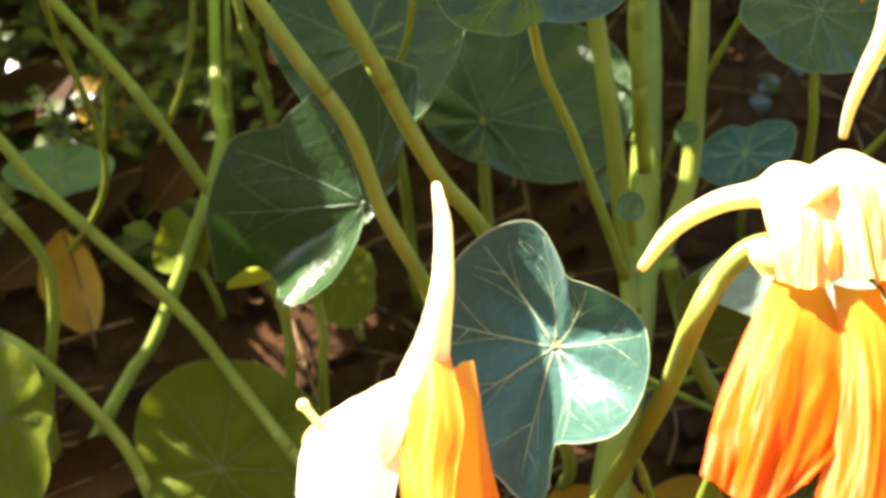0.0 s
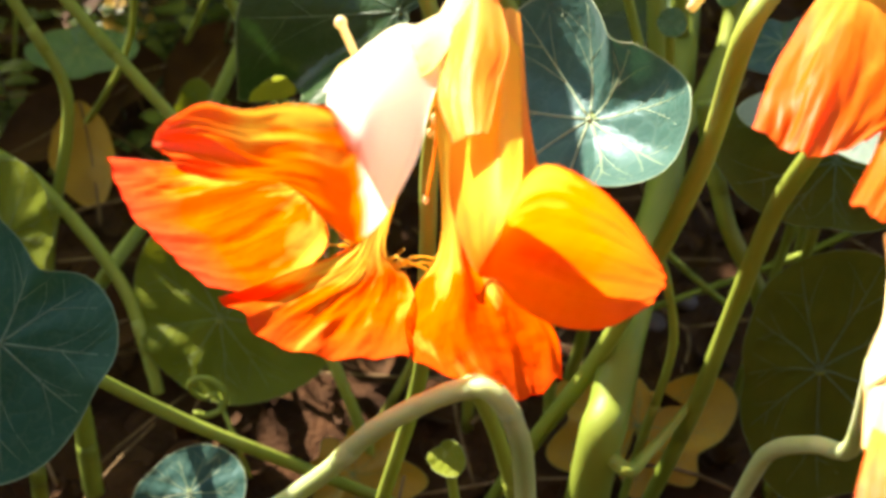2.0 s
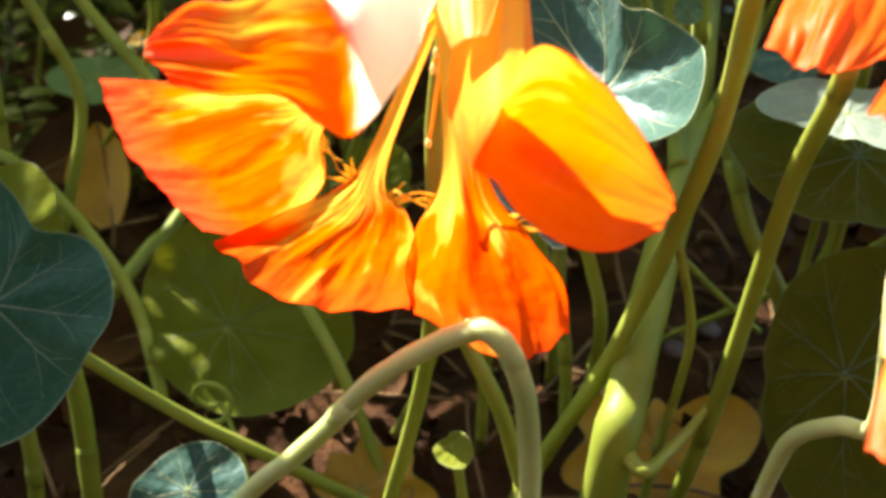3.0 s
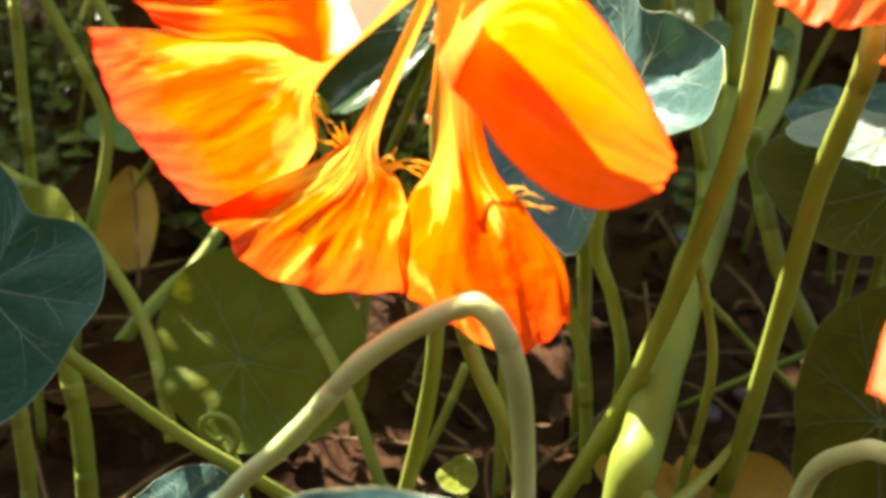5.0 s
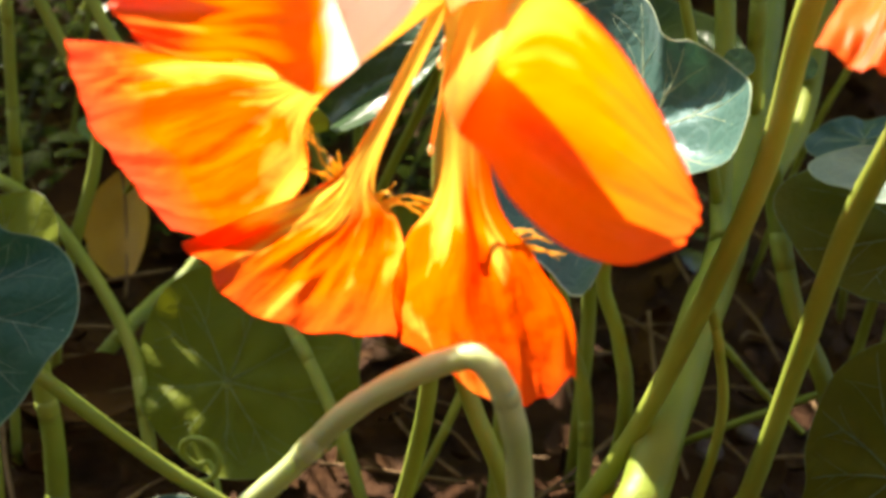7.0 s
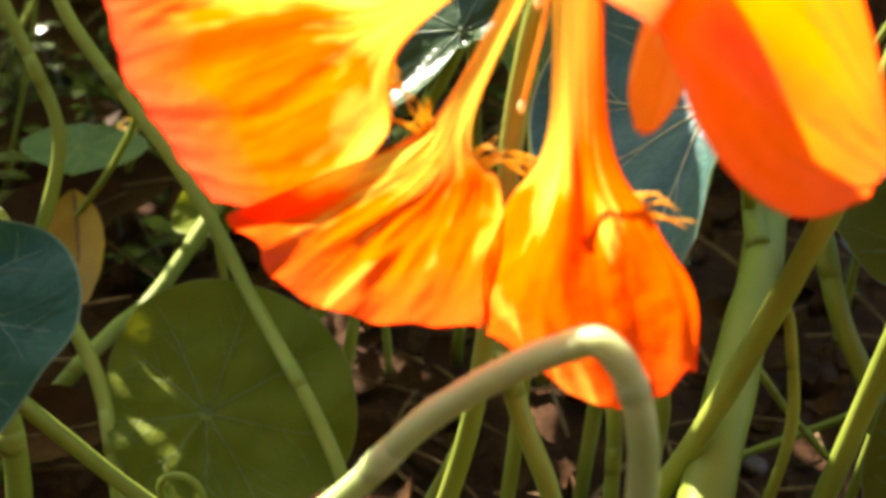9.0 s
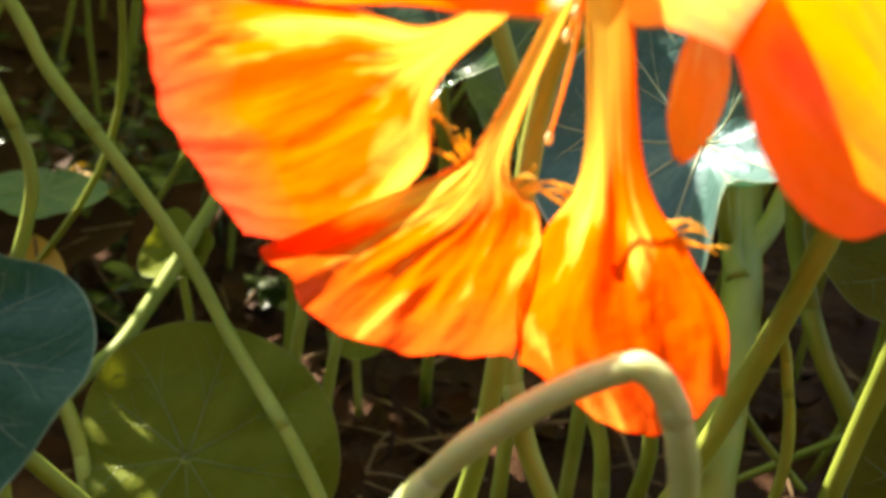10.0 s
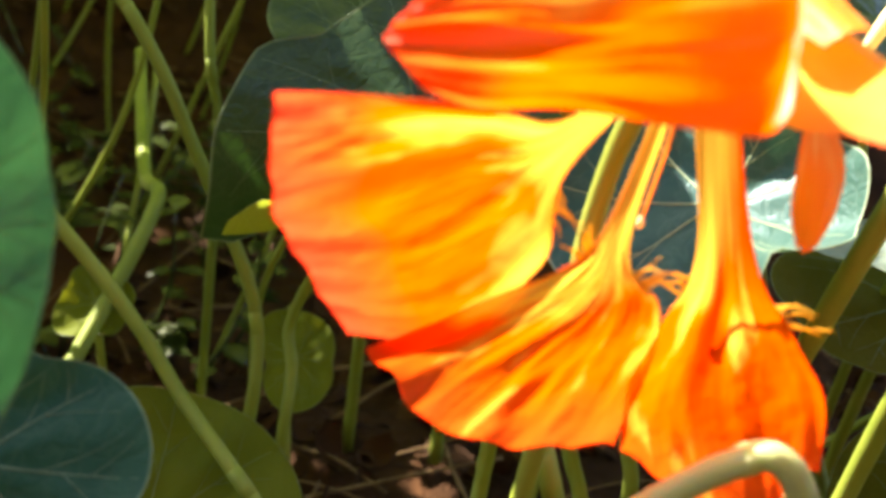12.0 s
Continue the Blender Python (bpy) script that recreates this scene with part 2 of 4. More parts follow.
SOIL = solid("soil", (0.3, (0.020, 0.009, 0.004)), (0.55, (0.050, 0.022, 0.009)), (0.75, (0.10, 0.044, 0.018)), scale=70.0, rough=0.85, bump=0.9, distance=0.004)
LITTER = solid("litter", (0.3, (0.022, 0.009, 0.003)), (0.6, (0.058, 0.025, 0.008)), (0.8, (0.12, 0.055, 0.018)), scale=60.0, rough=0.75)
WEED = leaf_material("weed_green", (0.026, 0.038, 0.009), (0.046, 0.062, 0.015), (0.08, 0.16, 0.02, 1), 0.15, 0.24, (0.1, 0.16, 0.05), 0.2, gloss=0.8)
TWIG = solid("twig", (0.3, (0.07, 0.04, 0.02)), (0.7, (0.22, 0.145, 0.075)), scale=200.0)
STONE = solid("stone", (0.3, (0.07, 0.05, 0.055)), (0.7, (0.13, 0.10, 0.11)), scale=150.0, rough=0.5)

PLASTER = solid("brown_plaster", (0.3, (0.06, 0.04, 0.02)), (0.7, (0.09, 0.06, 0.032)), scale=12.0, rough=0.9)


# ---- builders ----
def part(name, bm, material, parent=None, label="", smooth=True):
    """Links a bmesh as one mesh object under a thing."""
    me = bpy.data.meshes.new(name)
    bm.to_mesh(me)
    bm.free()
    me.materials.append(material)
    if smooth:
        me.shade_smooth()
    ob = new(name, me)
    ob.parent = parent
    if label:
        tagged(ob, label)
    return ob


def root(name, at, label, category, group="", kind=""):
    ob = new(name)
    ob.empty_display_size = 0.01
    ob.location = Vector(at) * MM
    return tagged(ob, label, category, group, kind)


def spline(points, steps):
    """Points of a smooth curve through the given ones."""
    p = [Vector(q) for q in points]
    p = [2 * p[0] - p[1]] + p + [2 * p[-1] - p[-2]]
    out = []
    for a, b, c, d in zip(p, p[1:], p[2:], p[3:]):
        for i in range(steps):
            t = i / steps
            out.append(0.5 * (2 * b + (c - a) * t + (2 * a - 5 * b + 4 * c - d) * t * t + (3 * b - a - 3 * c + d) * t**3))
    return out + [p[-2]]


def tube(bm, points, radii, sides=10, wobble=0.0):
    """A round bar along points (mm), closed at both ends."""
    rings, side = [], None
    for i, c in enumerate(points):
        ahead = (points[min(i + 1, len(points) - 1)] - points[max(i - 1, 0)]).normalized()
        if side is None:
            side = ahead.orthogonal().normalized()
        side = (side - ahead * side.dot(ahead)).normalized()
        other = ahead.cross(side)
        r = radii[i]
        ring = []
        for k in range(sides):
            a = 2 * math.pi * k / sides
            rr = r * (1 + wobble * noise.noise(c * 0.15 + Vector((k, 0, 0))))
            ring.append(bm.verts.new((c + (side * math.cos(a) + other * math.sin(a)) * rr) * MM))
        rings.append(ring)
    for a, b in zip(rings, rings[1:]):
        for k in range(sides):
            bm.faces.new((a[k], a[(k + 1) % sides], b[(k + 1) % sides], b[k]))
    for ring, c, turn in ((rings[0], points[0], -1), (rings[-1], points[-1], 1)):
        tip = bm.verts.new(c * MM)
        for k in range(sides):
            pair = (ring[k], ring[(k + 1) % sides])
            bm.faces.new((*pair[::turn], tip))


def local(points, at):
    return [Vector(p) - Vector(at) for p in points]


def stem(label, points, r0, r1, material=None, name="stem", parent=None, nodes=2):
    """A round fleshy stem; on its own it becomes a shoot with a few swollen nodes."""
    thing = parent
    if not parent:
        thing = root("nasturtium_shoot", points[0], label, "plant shoot", "nasturtium shoots")
        points = local(points, points[0])
    line = spline(points, 7)
    n = len(line) - 1
    radii = [(r0 + (r1 - r0) * i / n) * (1 + 0.02 * math.sin(i * 0.9)) for i in range(n + 1)]
    bm = bmesh.new()
    tube(bm, line, radii, 12, 0.05)
    ob = part(name, bm, material or STEM, thing)
    if not parent:
        for k in range(nodes):
            i = int(n * (k + 0.6) / (nodes + 0.3))
            bm = bmesh.new()
            tube(bm, line[i : i + 4], [radii[i] * f for f in (1.012, 1.05, 1.05, 1.012)], 12)
            part("node", bm, material or STEM, thing)
    return thing if not parent else ob


def periodic(values, x):
    """A smooth closed curve through values, at x of 0 to 1."""
    n = len(values)
    i = int(math.floor(x * n))
    t = x * n - i
    a, b, c, d = (values[(i + k) % n] for k in (-1, 0, 1, 2))
    return 0.5 * (2 * b + (c - a) * t + (2 * a - 5 * b + 4 * c - d) * t * t + (3 * b - a - 3 * c + d) * t**3)


def leaf(label, centre, normal, reach, lift, petiole=None, olive=False, sunny=False, yellow=False, high=False, pale=False, teal=False, dark=False, cup=0.06):
    """A shield-shaped leaf on its stalk: lobed blade round the centre, veins raised on it, thin margin."""
    rnd = random.Random(label)
    thing = root("nasturtium_leaf", centre, label, "leaf", "nasturtium leaves")
    n = Vector(normal).normalized()
    e1 = Vector((0, 0, 1)).cross(n).normalized()
    e2 = n.cross(e1)
    mean = sum(reach) / len(reach)
    phase = rnd.uniform(0, 6)

    def spot(turn, rho, proud=0.0):
        r = periodic(reach, turn % 1.0) * rho
        a = 2 * math.pi * turn
        h = periodic(lift, turn % 1.0) * rho**2 - cup * mean * rho * (1 - rho) * 2
        h += 0.05 * mean * rho**2 * math.sin(a * 4 + phase) + 0.02 * mean * rho * math.sin(a * 9 + phase * 2) + proud
        h += (0.05 if olive else 0.03) * mean * noise.noise(Vector((math.cos(a) * rho * 3, math.sin(a) * rho * 3, phase)))
        h += 0.012 * mean * rho * noise.noise(Vector((math.cos(a) * rho * 9, math.sin(a) * rho * 9, phase)))
        return (e1 * math.cos(a) + e2 * math.sin(a)) * r + n * h

    rings, turns = 12, 80
    bm = bmesh.new()
    layer = bm.loops.layers.uv.new("UVMap")
    grid = [[bm.verts.new(spot(k / turns, (i + 1) / rings) * MM) for k in range(turns)] for i in range(rings)]
    mid = bm.verts.new(spot(0, 0) * MM)
    for k in range(turns):
        fc = bm.faces.new((mid, grid[0][k], grid[0][(k + 1) % turns]))
        for loop, uv in zip(fc.loops, ((0, k / turns), (1 / rings, k / turns), (1 / rings, (k + 1) / turns))):
            loop[layer].uv = uv
        for i in range(rings - 1):
            fc = bm.faces.new((grid[i][k], grid[i + 1][k], grid[i + 1][(k + 1) % turns], grid[i][(k + 1) % turns]))
            for loop, (a, b) in zip(fc.loops, ((i, k), (i + 1, k), (i + 1, k + 1), (i, k + 1))):
                loop[layer].uv = ((a + 1) / rings, b / turns)
    main = LEAF_OLIVE_SHADED if olive and dark else LEAF_SHADED if dark else LEAF_TEAL if teal else LEAF_SUN_PALE if pale else LEAF_UNSEEN if high else LEAF_YELLOW if yellow else LEAF_SUNNY if sunny else LEAF_OLIVE if olive else LEAF
    ribs = VEIN_FAINT if dark or teal else VEIN_DIM if olive or yellow or sunny else VEIN
    blade = part("blade", bm, main, thing)
    # margin: a fine rounded edge
    bm = bmesh.new()
    edge = [spot(k / turns, 1.0) for k in range(turns + 1)]
    tube(bm, edge, [0.05] * len(edge), 5)
    part("margin", bm, ribs, blade)
    # veins: nine main ribs, each forking towards the edge
    bm = bmesh.new()
    count = 9
    for k in range(count):
        t0 = (k + rnd.uniform(-0.18, 0.18)) / count
        bend = rnd.uniform(-0.012, 0.012)
        size = min(1.0, mean / 16)
        line = [spot(t0 + bend * (s / 10) ** 2, 0.02 + 0.92 * s / 10, -0.02) for s in range(11)]
        tube(bm, line, [(0.17 * (1 - 0.8 * s / 10) + 0.02) * size for s in range(11)], 5)
        for at, side in ((0.38, 1), (0.52, -1), (0.68, 1)):
            far = rnd.uniform(0.03, 0.052) * side
            line = [spot(t0 + bend * at**2 + far * (s / 6) ** 0.8, at + (0.94 - at) * 0.85 * s / 6, 0.0) for s in range(7)]
            tube(bm, line, [(0.065 * (1 - 0.8 * s / 6) + 0.012) * size for s in range(7)], 4)
    hub = bmesh.ops.create_uvsphere(bm, u_segments=8, v_segments=5, radius=0.45 * MM * min(1.0, mean / 16))
    bmesh.ops.translate(bm, verts=hub["verts"], vec=spot(0, 0) * MM)
    part("vein", bm, ribs, blade, "pale radiating veins")
    if petiole:
        line = [Vector((0, 0, 0)) - n * 0.2] + local(petiole, centre)
        slim = 0.5 if high else 1.0
        stem("", line, slim * 0.9 * max(0.7, min(1.2, mean / 16)), slim * 1.2 * max(0.7, min(1.2, mean / 16)), STEM, "petiole", thing)
    return thing


def blend(a, b, c, d, t):
    return 0.5 * (2 * b + (c - a) * t + (2 * a - 5 * b + 4 * c - d) * t * t + (3 * b - a - 3 * c + d) * t**3)


def along(points, x):
    """A smooth open curve through a few points, at x of 0 to 1."""
    n = len(points) - 1
    i = min(int(x * n), n - 1)
    t = x * n - i
    b, c = points[i], points[i + 1]
    a = points[i - 1] if i else 2 * b - c
    d = points[i + 2] if i + 2 <= n else 2 * c - b
    return blend(a, b, c, d, t)


def petal(thing, at, rows, material, ruffle=0.5, folds=5, seed=0, name="petal", label="", hairs=(), calm=0.0, crimp=0.34):
    """A petal drawn out from a narrow claw: cross-rows of left, middle and right points, with folds and a frilled edge."""
    rows = [local(row, at) for row in rows]
    nu, nv = 56, 54
    grid = []
    for j in range(nv + 1):
        v = j / nv
        left, mid, right = (along([row[k] for row in rows], v) for k in range(3))
        grid.append([along([left, mid, right], i / nu) for i in range(nu + 1)])

    def shifted(j, i):
        u, v = i / nu, max(0.0, j / nv - calm) / (1 - calm)
        p = grid[j][i]
        du = grid[j][min(i + 1, nu)] - grid[j][max(i - 1, 0)]
        dv = grid[min(j + 1, nv)][i] - grid[max(j - 1, 0)][i]
        nrm = du.cross(dv)
        nrm = nrm.normalized() if nrm.length > 1e-9 else Vector((0, -1, 0))
        sway = 2.2 * noise.noise(Vector((u * 2.3, v * 1.5, seed + 3)))
        h = 0.45 * ruffle * v**1.5 * math.sin(u * folds * 2 * math.pi + seed + 2.5 * sway)
        h += ruffle * 1.3 * v * noise.noise(Vector((u * 6, v * 2.5, seed)))
        h += ruffle * 0.3 * v * noise.noise(Vector((u * 15, v * 4, seed + 7)))
        h += ruffle * 0.5 * v * (0.5 - abs(noise.noise(Vector((u * 8 + v * 2, v * 2.2, seed + 11)))) * 2)
        ridge = 1 - 2 * abs(noise.noise(Vector((u * 7 + 0.8 * sway, v * 1.7, seed + 17))))
        pucker = 1 - 2 * abs(noise.noise(Vector((u * 13 + 0.6 * sway, v * 4.5, seed + 23))))
        h += crimp * (0.75 * ridge + 0.3 * pucker) * min(1.0, max(0.0, v - 0.25) * 2.5)
        h *= min(1.0, (grid[j][nu] - grid[j][0]).length / 11.0)
        rag = 0.5 * max(0.0, v - 0.8) * 5 * noise.noise(Vector((u * 9, seed, 3.0)))
        return p + nrm * h + (dv.normalized() * rag if dv.length > 1e-9 else dv)

    pts = [[shifted(j, i) for i in range(nu + 1)] for j in range(nv + 1)]
    bm = bmesh.new()
    layer = bm.loops.layers.uv.new("UVMap")
    vs = [[bm.verts.new(p * MM) for p in row] for row in pts]
    for j in range(nv):
        for i in range(nu):
            fc = bm.faces.new((vs[j][i], vs[j][i + 1], vs[j + 1][i + 1], vs[j + 1][i]))
            for loop, (a, b) in zip(fc.loops, ((i, j), (i + 1, j), (i + 1, j + 1), (i, j + 1))):
                loop[layer].uv = (a / nu, b / nv)
    # the edge is a little thicker than the sheet
    rim = [row[0] for row in pts] + pts[-1][1:-1] + [row[-1] for row in reversed(pts)]
    spots = [(0.0, j / nv) for j in range(nv + 1)] + [(i / nu, 1.0) for i in range(1, nu)] + [(1.0, j / nv) for j in range(nv, -1, -1)]
    before = len(bm.faces)
    tube(bm, rim, [0.06] * len(rim), 4)
    bm.faces.ensure_lookup_table()
    for k in range(before, len(bm.faces)):
        for loop in bm.faces[k].loops:
            loop[layer].uv = spots[min((k - before) // 4, len(spots) - 1)]
    ob = part(name, bm, material, thing, label)
    rnd = random.Random(seed)
    for k, (v0, u0, out, down) in enumerate(hairs):
        base = pts[int(v0 * nv)][int(u0 * nu)]
        way = Vector(out)
        bm = bmesh.new()
        for h in range(down):
            b = pts[min(nv, int(v0 * nv) + h)][int(u0 * nu)]
            w = way + Vector((rnd.uniform(-1, 1), rnd.uniform(-1, 1), rnd.uniform(-0.8, 0.8))) * 1.0
            line = spline([b, b + w * 0.5 + Vector((0, 0, rnd.uniform(-0.3, 0.5))), b + w + Vector((0, -0.3, rnd.uniform(-0.9, 0.9)))], 4)
            tube(bm, line, [0.16 * (1 - 0.7 * i / (len(line) - 1)) for i in range(len(line))], 5)
        part("fringe", bm, material, ob, "yellow fringe hairs at the claw")
    return ob


def knob(bm, at, size, stretch=(1, 1, 1)):
    made = bmesh.ops.create_uvsphere(bm, u_segments=12, v_segments=8, radius=1.0)
    bmesh.ops.scale(bm, verts=made["verts"], vec=[s * size * MM for s in stretch])
    bmesh.ops.translate(bm, verts=made["verts"], vec=Vector(at) * MM)


def spur(thing, at, points, radii):
    line = spline(local(points, at), 7)
    n = len(line) - 1
    r = [along(radii, i / n) for i in range(n + 1)]
    bm = bmesh.new()
    tube(bm, line, r, 16, 0.08)
    return part("spur", bm, SEPAL, thing, "long pale-tipped nectar spur")


# ---- ground ----
def height(x, y):
    """Crumbly soil; an added low bank behind the plants hides sunlit ground beyond."""
    p = Vector((x, y, 0))
    s = min(1.0, max(0.0, (y - 0.35 - 0.06 * noise.noise(p * 9)) / 0.3))
    return 0.006 * noise.fractal(p * 18, 0.8, 2.1, 5) + 0.003 * noise.noise(p * 140) - 0.004 + (0.3 + 0.05 * noise.noise(p * 6)) * s * s * (3 - 2 * s)


def ground():
    def steps(n, near, far):
        return [math.copysign(near * abs(i) + (far * (max(0, abs(i) - n * 0.7) / (n * 0.3)) ** 4), i) for i in range(-n, n + 1)]

    xs, ys = steps(110, 0.005, 60.0), steps(110, 0.005, 60.0)
    bm = bmesh.new()
    grid = []
    for y in ys:
        row = []
        for x in xs:
            p = Vector((x, y + 0.15, 0))
            row.append(bm.verts.new((p.x, p.y, height(p.x, p.y))))
        grid.append(row)
    for a, b in zip(grid, grid[1:]):
        for i in range(len(xs) - 1):
            bm.faces.new((a[i], a[i + 1], b[i + 1], b[i]))
    return tagged(part("ground", bm, SOIL), "dark reddish-brown soil with crumbs and dry litter", "soil", kind="structure")


ground()


# Unseen wall, added behind the camera to cut sky fill on the bed.
def garden_wall():
    bm = bmesh.new()
    bmesh.ops.create_cube(bm, size=1.0)
    bmesh.ops.scale(bm, verts=bm.verts, vec=(2.6, 0.09, 0.9))
    bmesh.ops.bevel(bm, geom=bm.edges[:], offset=0.006, segments=2, affect="EDGES")
    bmesh.ops.translate(bm, verts=bm.verts, vec=(0.0, -0.5, 0.42))
    tagged(part("wall_south", bm, PLASTER, smooth=False), "plain dark brown wall out of view, added to block sky light", "wall", kind="structure")


garden_wall()

# ---- the large orange flower ----
F1 = (-3.0, 76.0, 111.0)
flower = root("nasturtium_flower", F1, "orange nasturtium flower with a long spur, fully open", "flower", "nasturtium flowers")
petal(flower, F1, [
    [(-6, 76, 110.5), (-5.2, 76, 110), (-4.4, 76, 109.5)],
    [(-14, 70, 104.5), (-14.5, 69.5, 102.8), (-13.5, 69.5, 101)],
    [(-20, 66.8, 105), (-20, 68, 101), (-14, 69, 94)],
    [(-27.6, 65.6, 105.0), (-26.7, 67.8, 98.2), (-19.8, 70.0, 87.2)],
    [(-34.0, 66.8, 104.0), (-32.7, 69.9, 95.1), (-26.6, 71.0, 86.2)]], PETAL_SIDE, 0.24, 4, 1, hairs=[(0.3, 1.0, (1.5, -0.5, -1.2), 5)])
petal(flower, F1, [
    [(-4.6, 77, 111), (-4, 77, 111), (-3.4, 77, 111)],
    [(-9.6, 69.8, 98), (-8.8, 69.4, 97.2), (-8, 69.4, 96.4)],
    [(-12.8, 68.3, 94), (-10, 68.5, 91.8), (-5.5, 67.5, 92.5)],
    [(-19.4, 68.8, 89.8), (-13.5, 69, 86), (-4.5, 68.5, 87)],
    [(-25.2, 70.2, 85.7), (-17.8, 69.5, 79.6), (-5, 70, 79.5)]], PETAL_LOW, 0.52, 5, 2, hairs=[(0.35, 0.0, (-1.5, -0.5, 1.6), 6), (0.35, 1.0, (2.0, -0.5, 0.6), 5)], crimp=0.32)
petal(flower, F1, [
    [(-5, 77, 112), (-3.2, 76.5, 112), (-1.4, 77, 112)],
    [(-2.6, 70.3, 96.8), (-0.6, 70.4, 96.0), (1.6, 70.3, 96.8)],
    [(-4.5, 68, 91), (0.8, 72.0, 88.6), (6.2, 69, 90.4)],
    [(-5.5, 69, 85), (1.8, 72.2, 82.0), (10.1, 69, 85.6)],
    [(-4.5, 70, 79.3), (5.6, 70.3, 74.3), (11.3, 68.6, 79.6)]], PETAL_MID, 0.6, 3, 3, hairs=[(0.35, 0.0, (-2.0, -0.5, 0.5), 4), (0.4, 1.0, (2.2, -0.5, 0.3), 5)])
petal(flower, F1, [
    [(3.2, 77, 114), (1.0, 77, 116), (-2.2, 76, 114)],
    [(3.6, 66, 112.2), (1.2, 65, 113.2), (-2.4, 65, 107.8)],
    [(3.5, 56.5, 112.4), (1.4, 55.5, 112.0), (-1.4, 55, 109.0)],
    [(2.2, 49.6, 113.6), (1.2, 48.4, 111.4), (0.5, 48.3, 109.4)],
    [(3.4, 50.2, 117.2), (3.3, 51.2, 111), (2.2, 50.2, 107.2)],
    [(5.4, 51.0, 118.0), (6.0, 52.9, 109.8), (4.4, 51.7, 103.6)],
    [(9.4, 53.8, 114.5), (10.0, 55.6, 106.8), (8.2, 54.4, 99.6)],
    [(13.4, 56.9, 109.0), (14.6, 58.8, 103.2), (12.8, 57.4, 97.4)],
    [(16.2, 59.2, 104.0), (17.7, 60.2, 101.0), (16.8, 59.9, 98.2)]], PETAL_UP, 0.3, 2, 4, calm=0.45, crimp=0.15)
petal(flower, F1, [
    [(-12.6, 74.8, 112.2), (-8, 75.5, 116), (-2.5, 76, 114.5)],
    [(-13.6, 70.5, 112.8), (-9.4, 67.8, 117.4), (-4.4, 66, 114)],
    [(-12.8, 61, 115.8), (-9.2, 58.2, 118), (-5.2, 58, 112.6)],
    [(-11.6, 52.6, 120.4), (-9.2, 50.6, 116.2), (-8.5, 51, 109.6)],
    [(-14.6, 53.2, 120), (-13.6, 54.4, 113.6), (-11.8, 54.4, 108.4)],
    [(-18.8, 57, 116.8), (-18.4, 57.2, 111.6), (-16.6, 61.4, 106.6)],
    [(-22.8, 60, 115.4), (-23.2, 60.8, 110.6), (-21.8, 62, 105.9)],
    [(-26.6, 61.8, 112), (-28.0, 62.8, 109.4), (-25.6, 62, 106.9)]], PETAL_BACK, 0.8, 3, 5, calm=0.35, crimp=0.12)
spur(flower, F1, [(-2.4, 75.5, 113.6), (-2.0, 77, 116.2), (-0.8, 80, 120), (0, 84, 123), (0, 92, 123.5), (-0.7, 102.6, 120)], [3.0, 2.6, 1.6, 1.1, 0.88, 0.55])
petal(flower, F1, [[(-6, 78, 115), (-4, 77, 117), (-2, 76, 117)], [(-13.3, 74.5, 112), (-9, 71, 116), (-4.5, 69, 115.5)], [(-12.2, 67.5, 114.4), (-10.4, 66.6, 115.4), (-7.6, 66.5, 115)]], SEPAL, 0.2, 2, 6, "sepal", crimp=0.1)
petal(flower, F1, [[(-2.4, 77, 118), (-1, 78.2, 119.6), (0.6, 78.6, 118.6)], [(-3.6, 71, 115.6), (-1, 71, 117.8), (1.9, 71.5, 117)], [(-3.8, 66, 114.2), (-1.2, 66, 116), (1.2, 66.5, 115.4)], [(-2.2, 61, 113), (-0.8, 60.5, 114.2), (0.6, 61, 114.4)]], SEPAL_WARM, 0.15, 2, 7, "sepal", crimp=0.1)
petal(flower, F1, [[(1, 78, 117), (2, 79, 117), (3, 80, 116)], [(3.6, 73, 109), (4.1, 73.2, 108.8), (4.6, 73.6, 108.8)], [(2.2, 68.5, 104.5), (4.2, 68.3, 104), (6.0, 69.3, 104.5)], [(2.0, 67, 101), (3.9, 66.6, 100.6), (5.6, 67.6, 101)], [(2.8, 66.5, 98.6), (3.6, 66.4, 98.2), (4.4, 66.7, 98.6)]], SEPAL_WARM, 0.2, 2, 8, "sepal", crimp=0.1)
for tip in ((-4.55, 77.3, 95.4), (-4.6, 77.6, 103.4), (-4.3, 77.0, 105.4)):
    bm = bmesh.new()
    line = spline(local([(-4, 77, 110), ((tip[0] - 3.4) / 2, tip[1] - 0.4, (tip[2] + 110) / 2), tip], F1), 6)
    tube(bm, line, [0.24 - 0.08 * i / len(line) for i in range(len(line))], 8)
    stamen = part("stamen", bm, SEPAL_WARM, flower)
    bm = bmesh.new()
    knob(bm, Vector(tip) - Vector(F1), 0.36, (0.9, 0.9, 1.6))
    part("anther", bm, SEPAL, stamen)
bm = bmesh.new()
line = spline(local([(-10.5, 74, 110.5), (-12, 74, 113.5), (-13.3, 73.8, 116.6)], F1), 6)
tube(bm, line, [0.4] * len(line), 8)
knob(bm, Vector((-13.3, 73.8, 116.6)) - Vector(F1), 0.6)
part("sepal_tip", bm, SEPAL, flower)
stem("", local([(-2, 79, 112), (-4, 85, 103), (-4.7, 88, 93), (-4.3, 90, 80), (-4.1, 94.5, 54), (-8, 100, 25), (-12, 103, 0)], F1), 1.0, 1.15, STEM, "peduncle", flower)

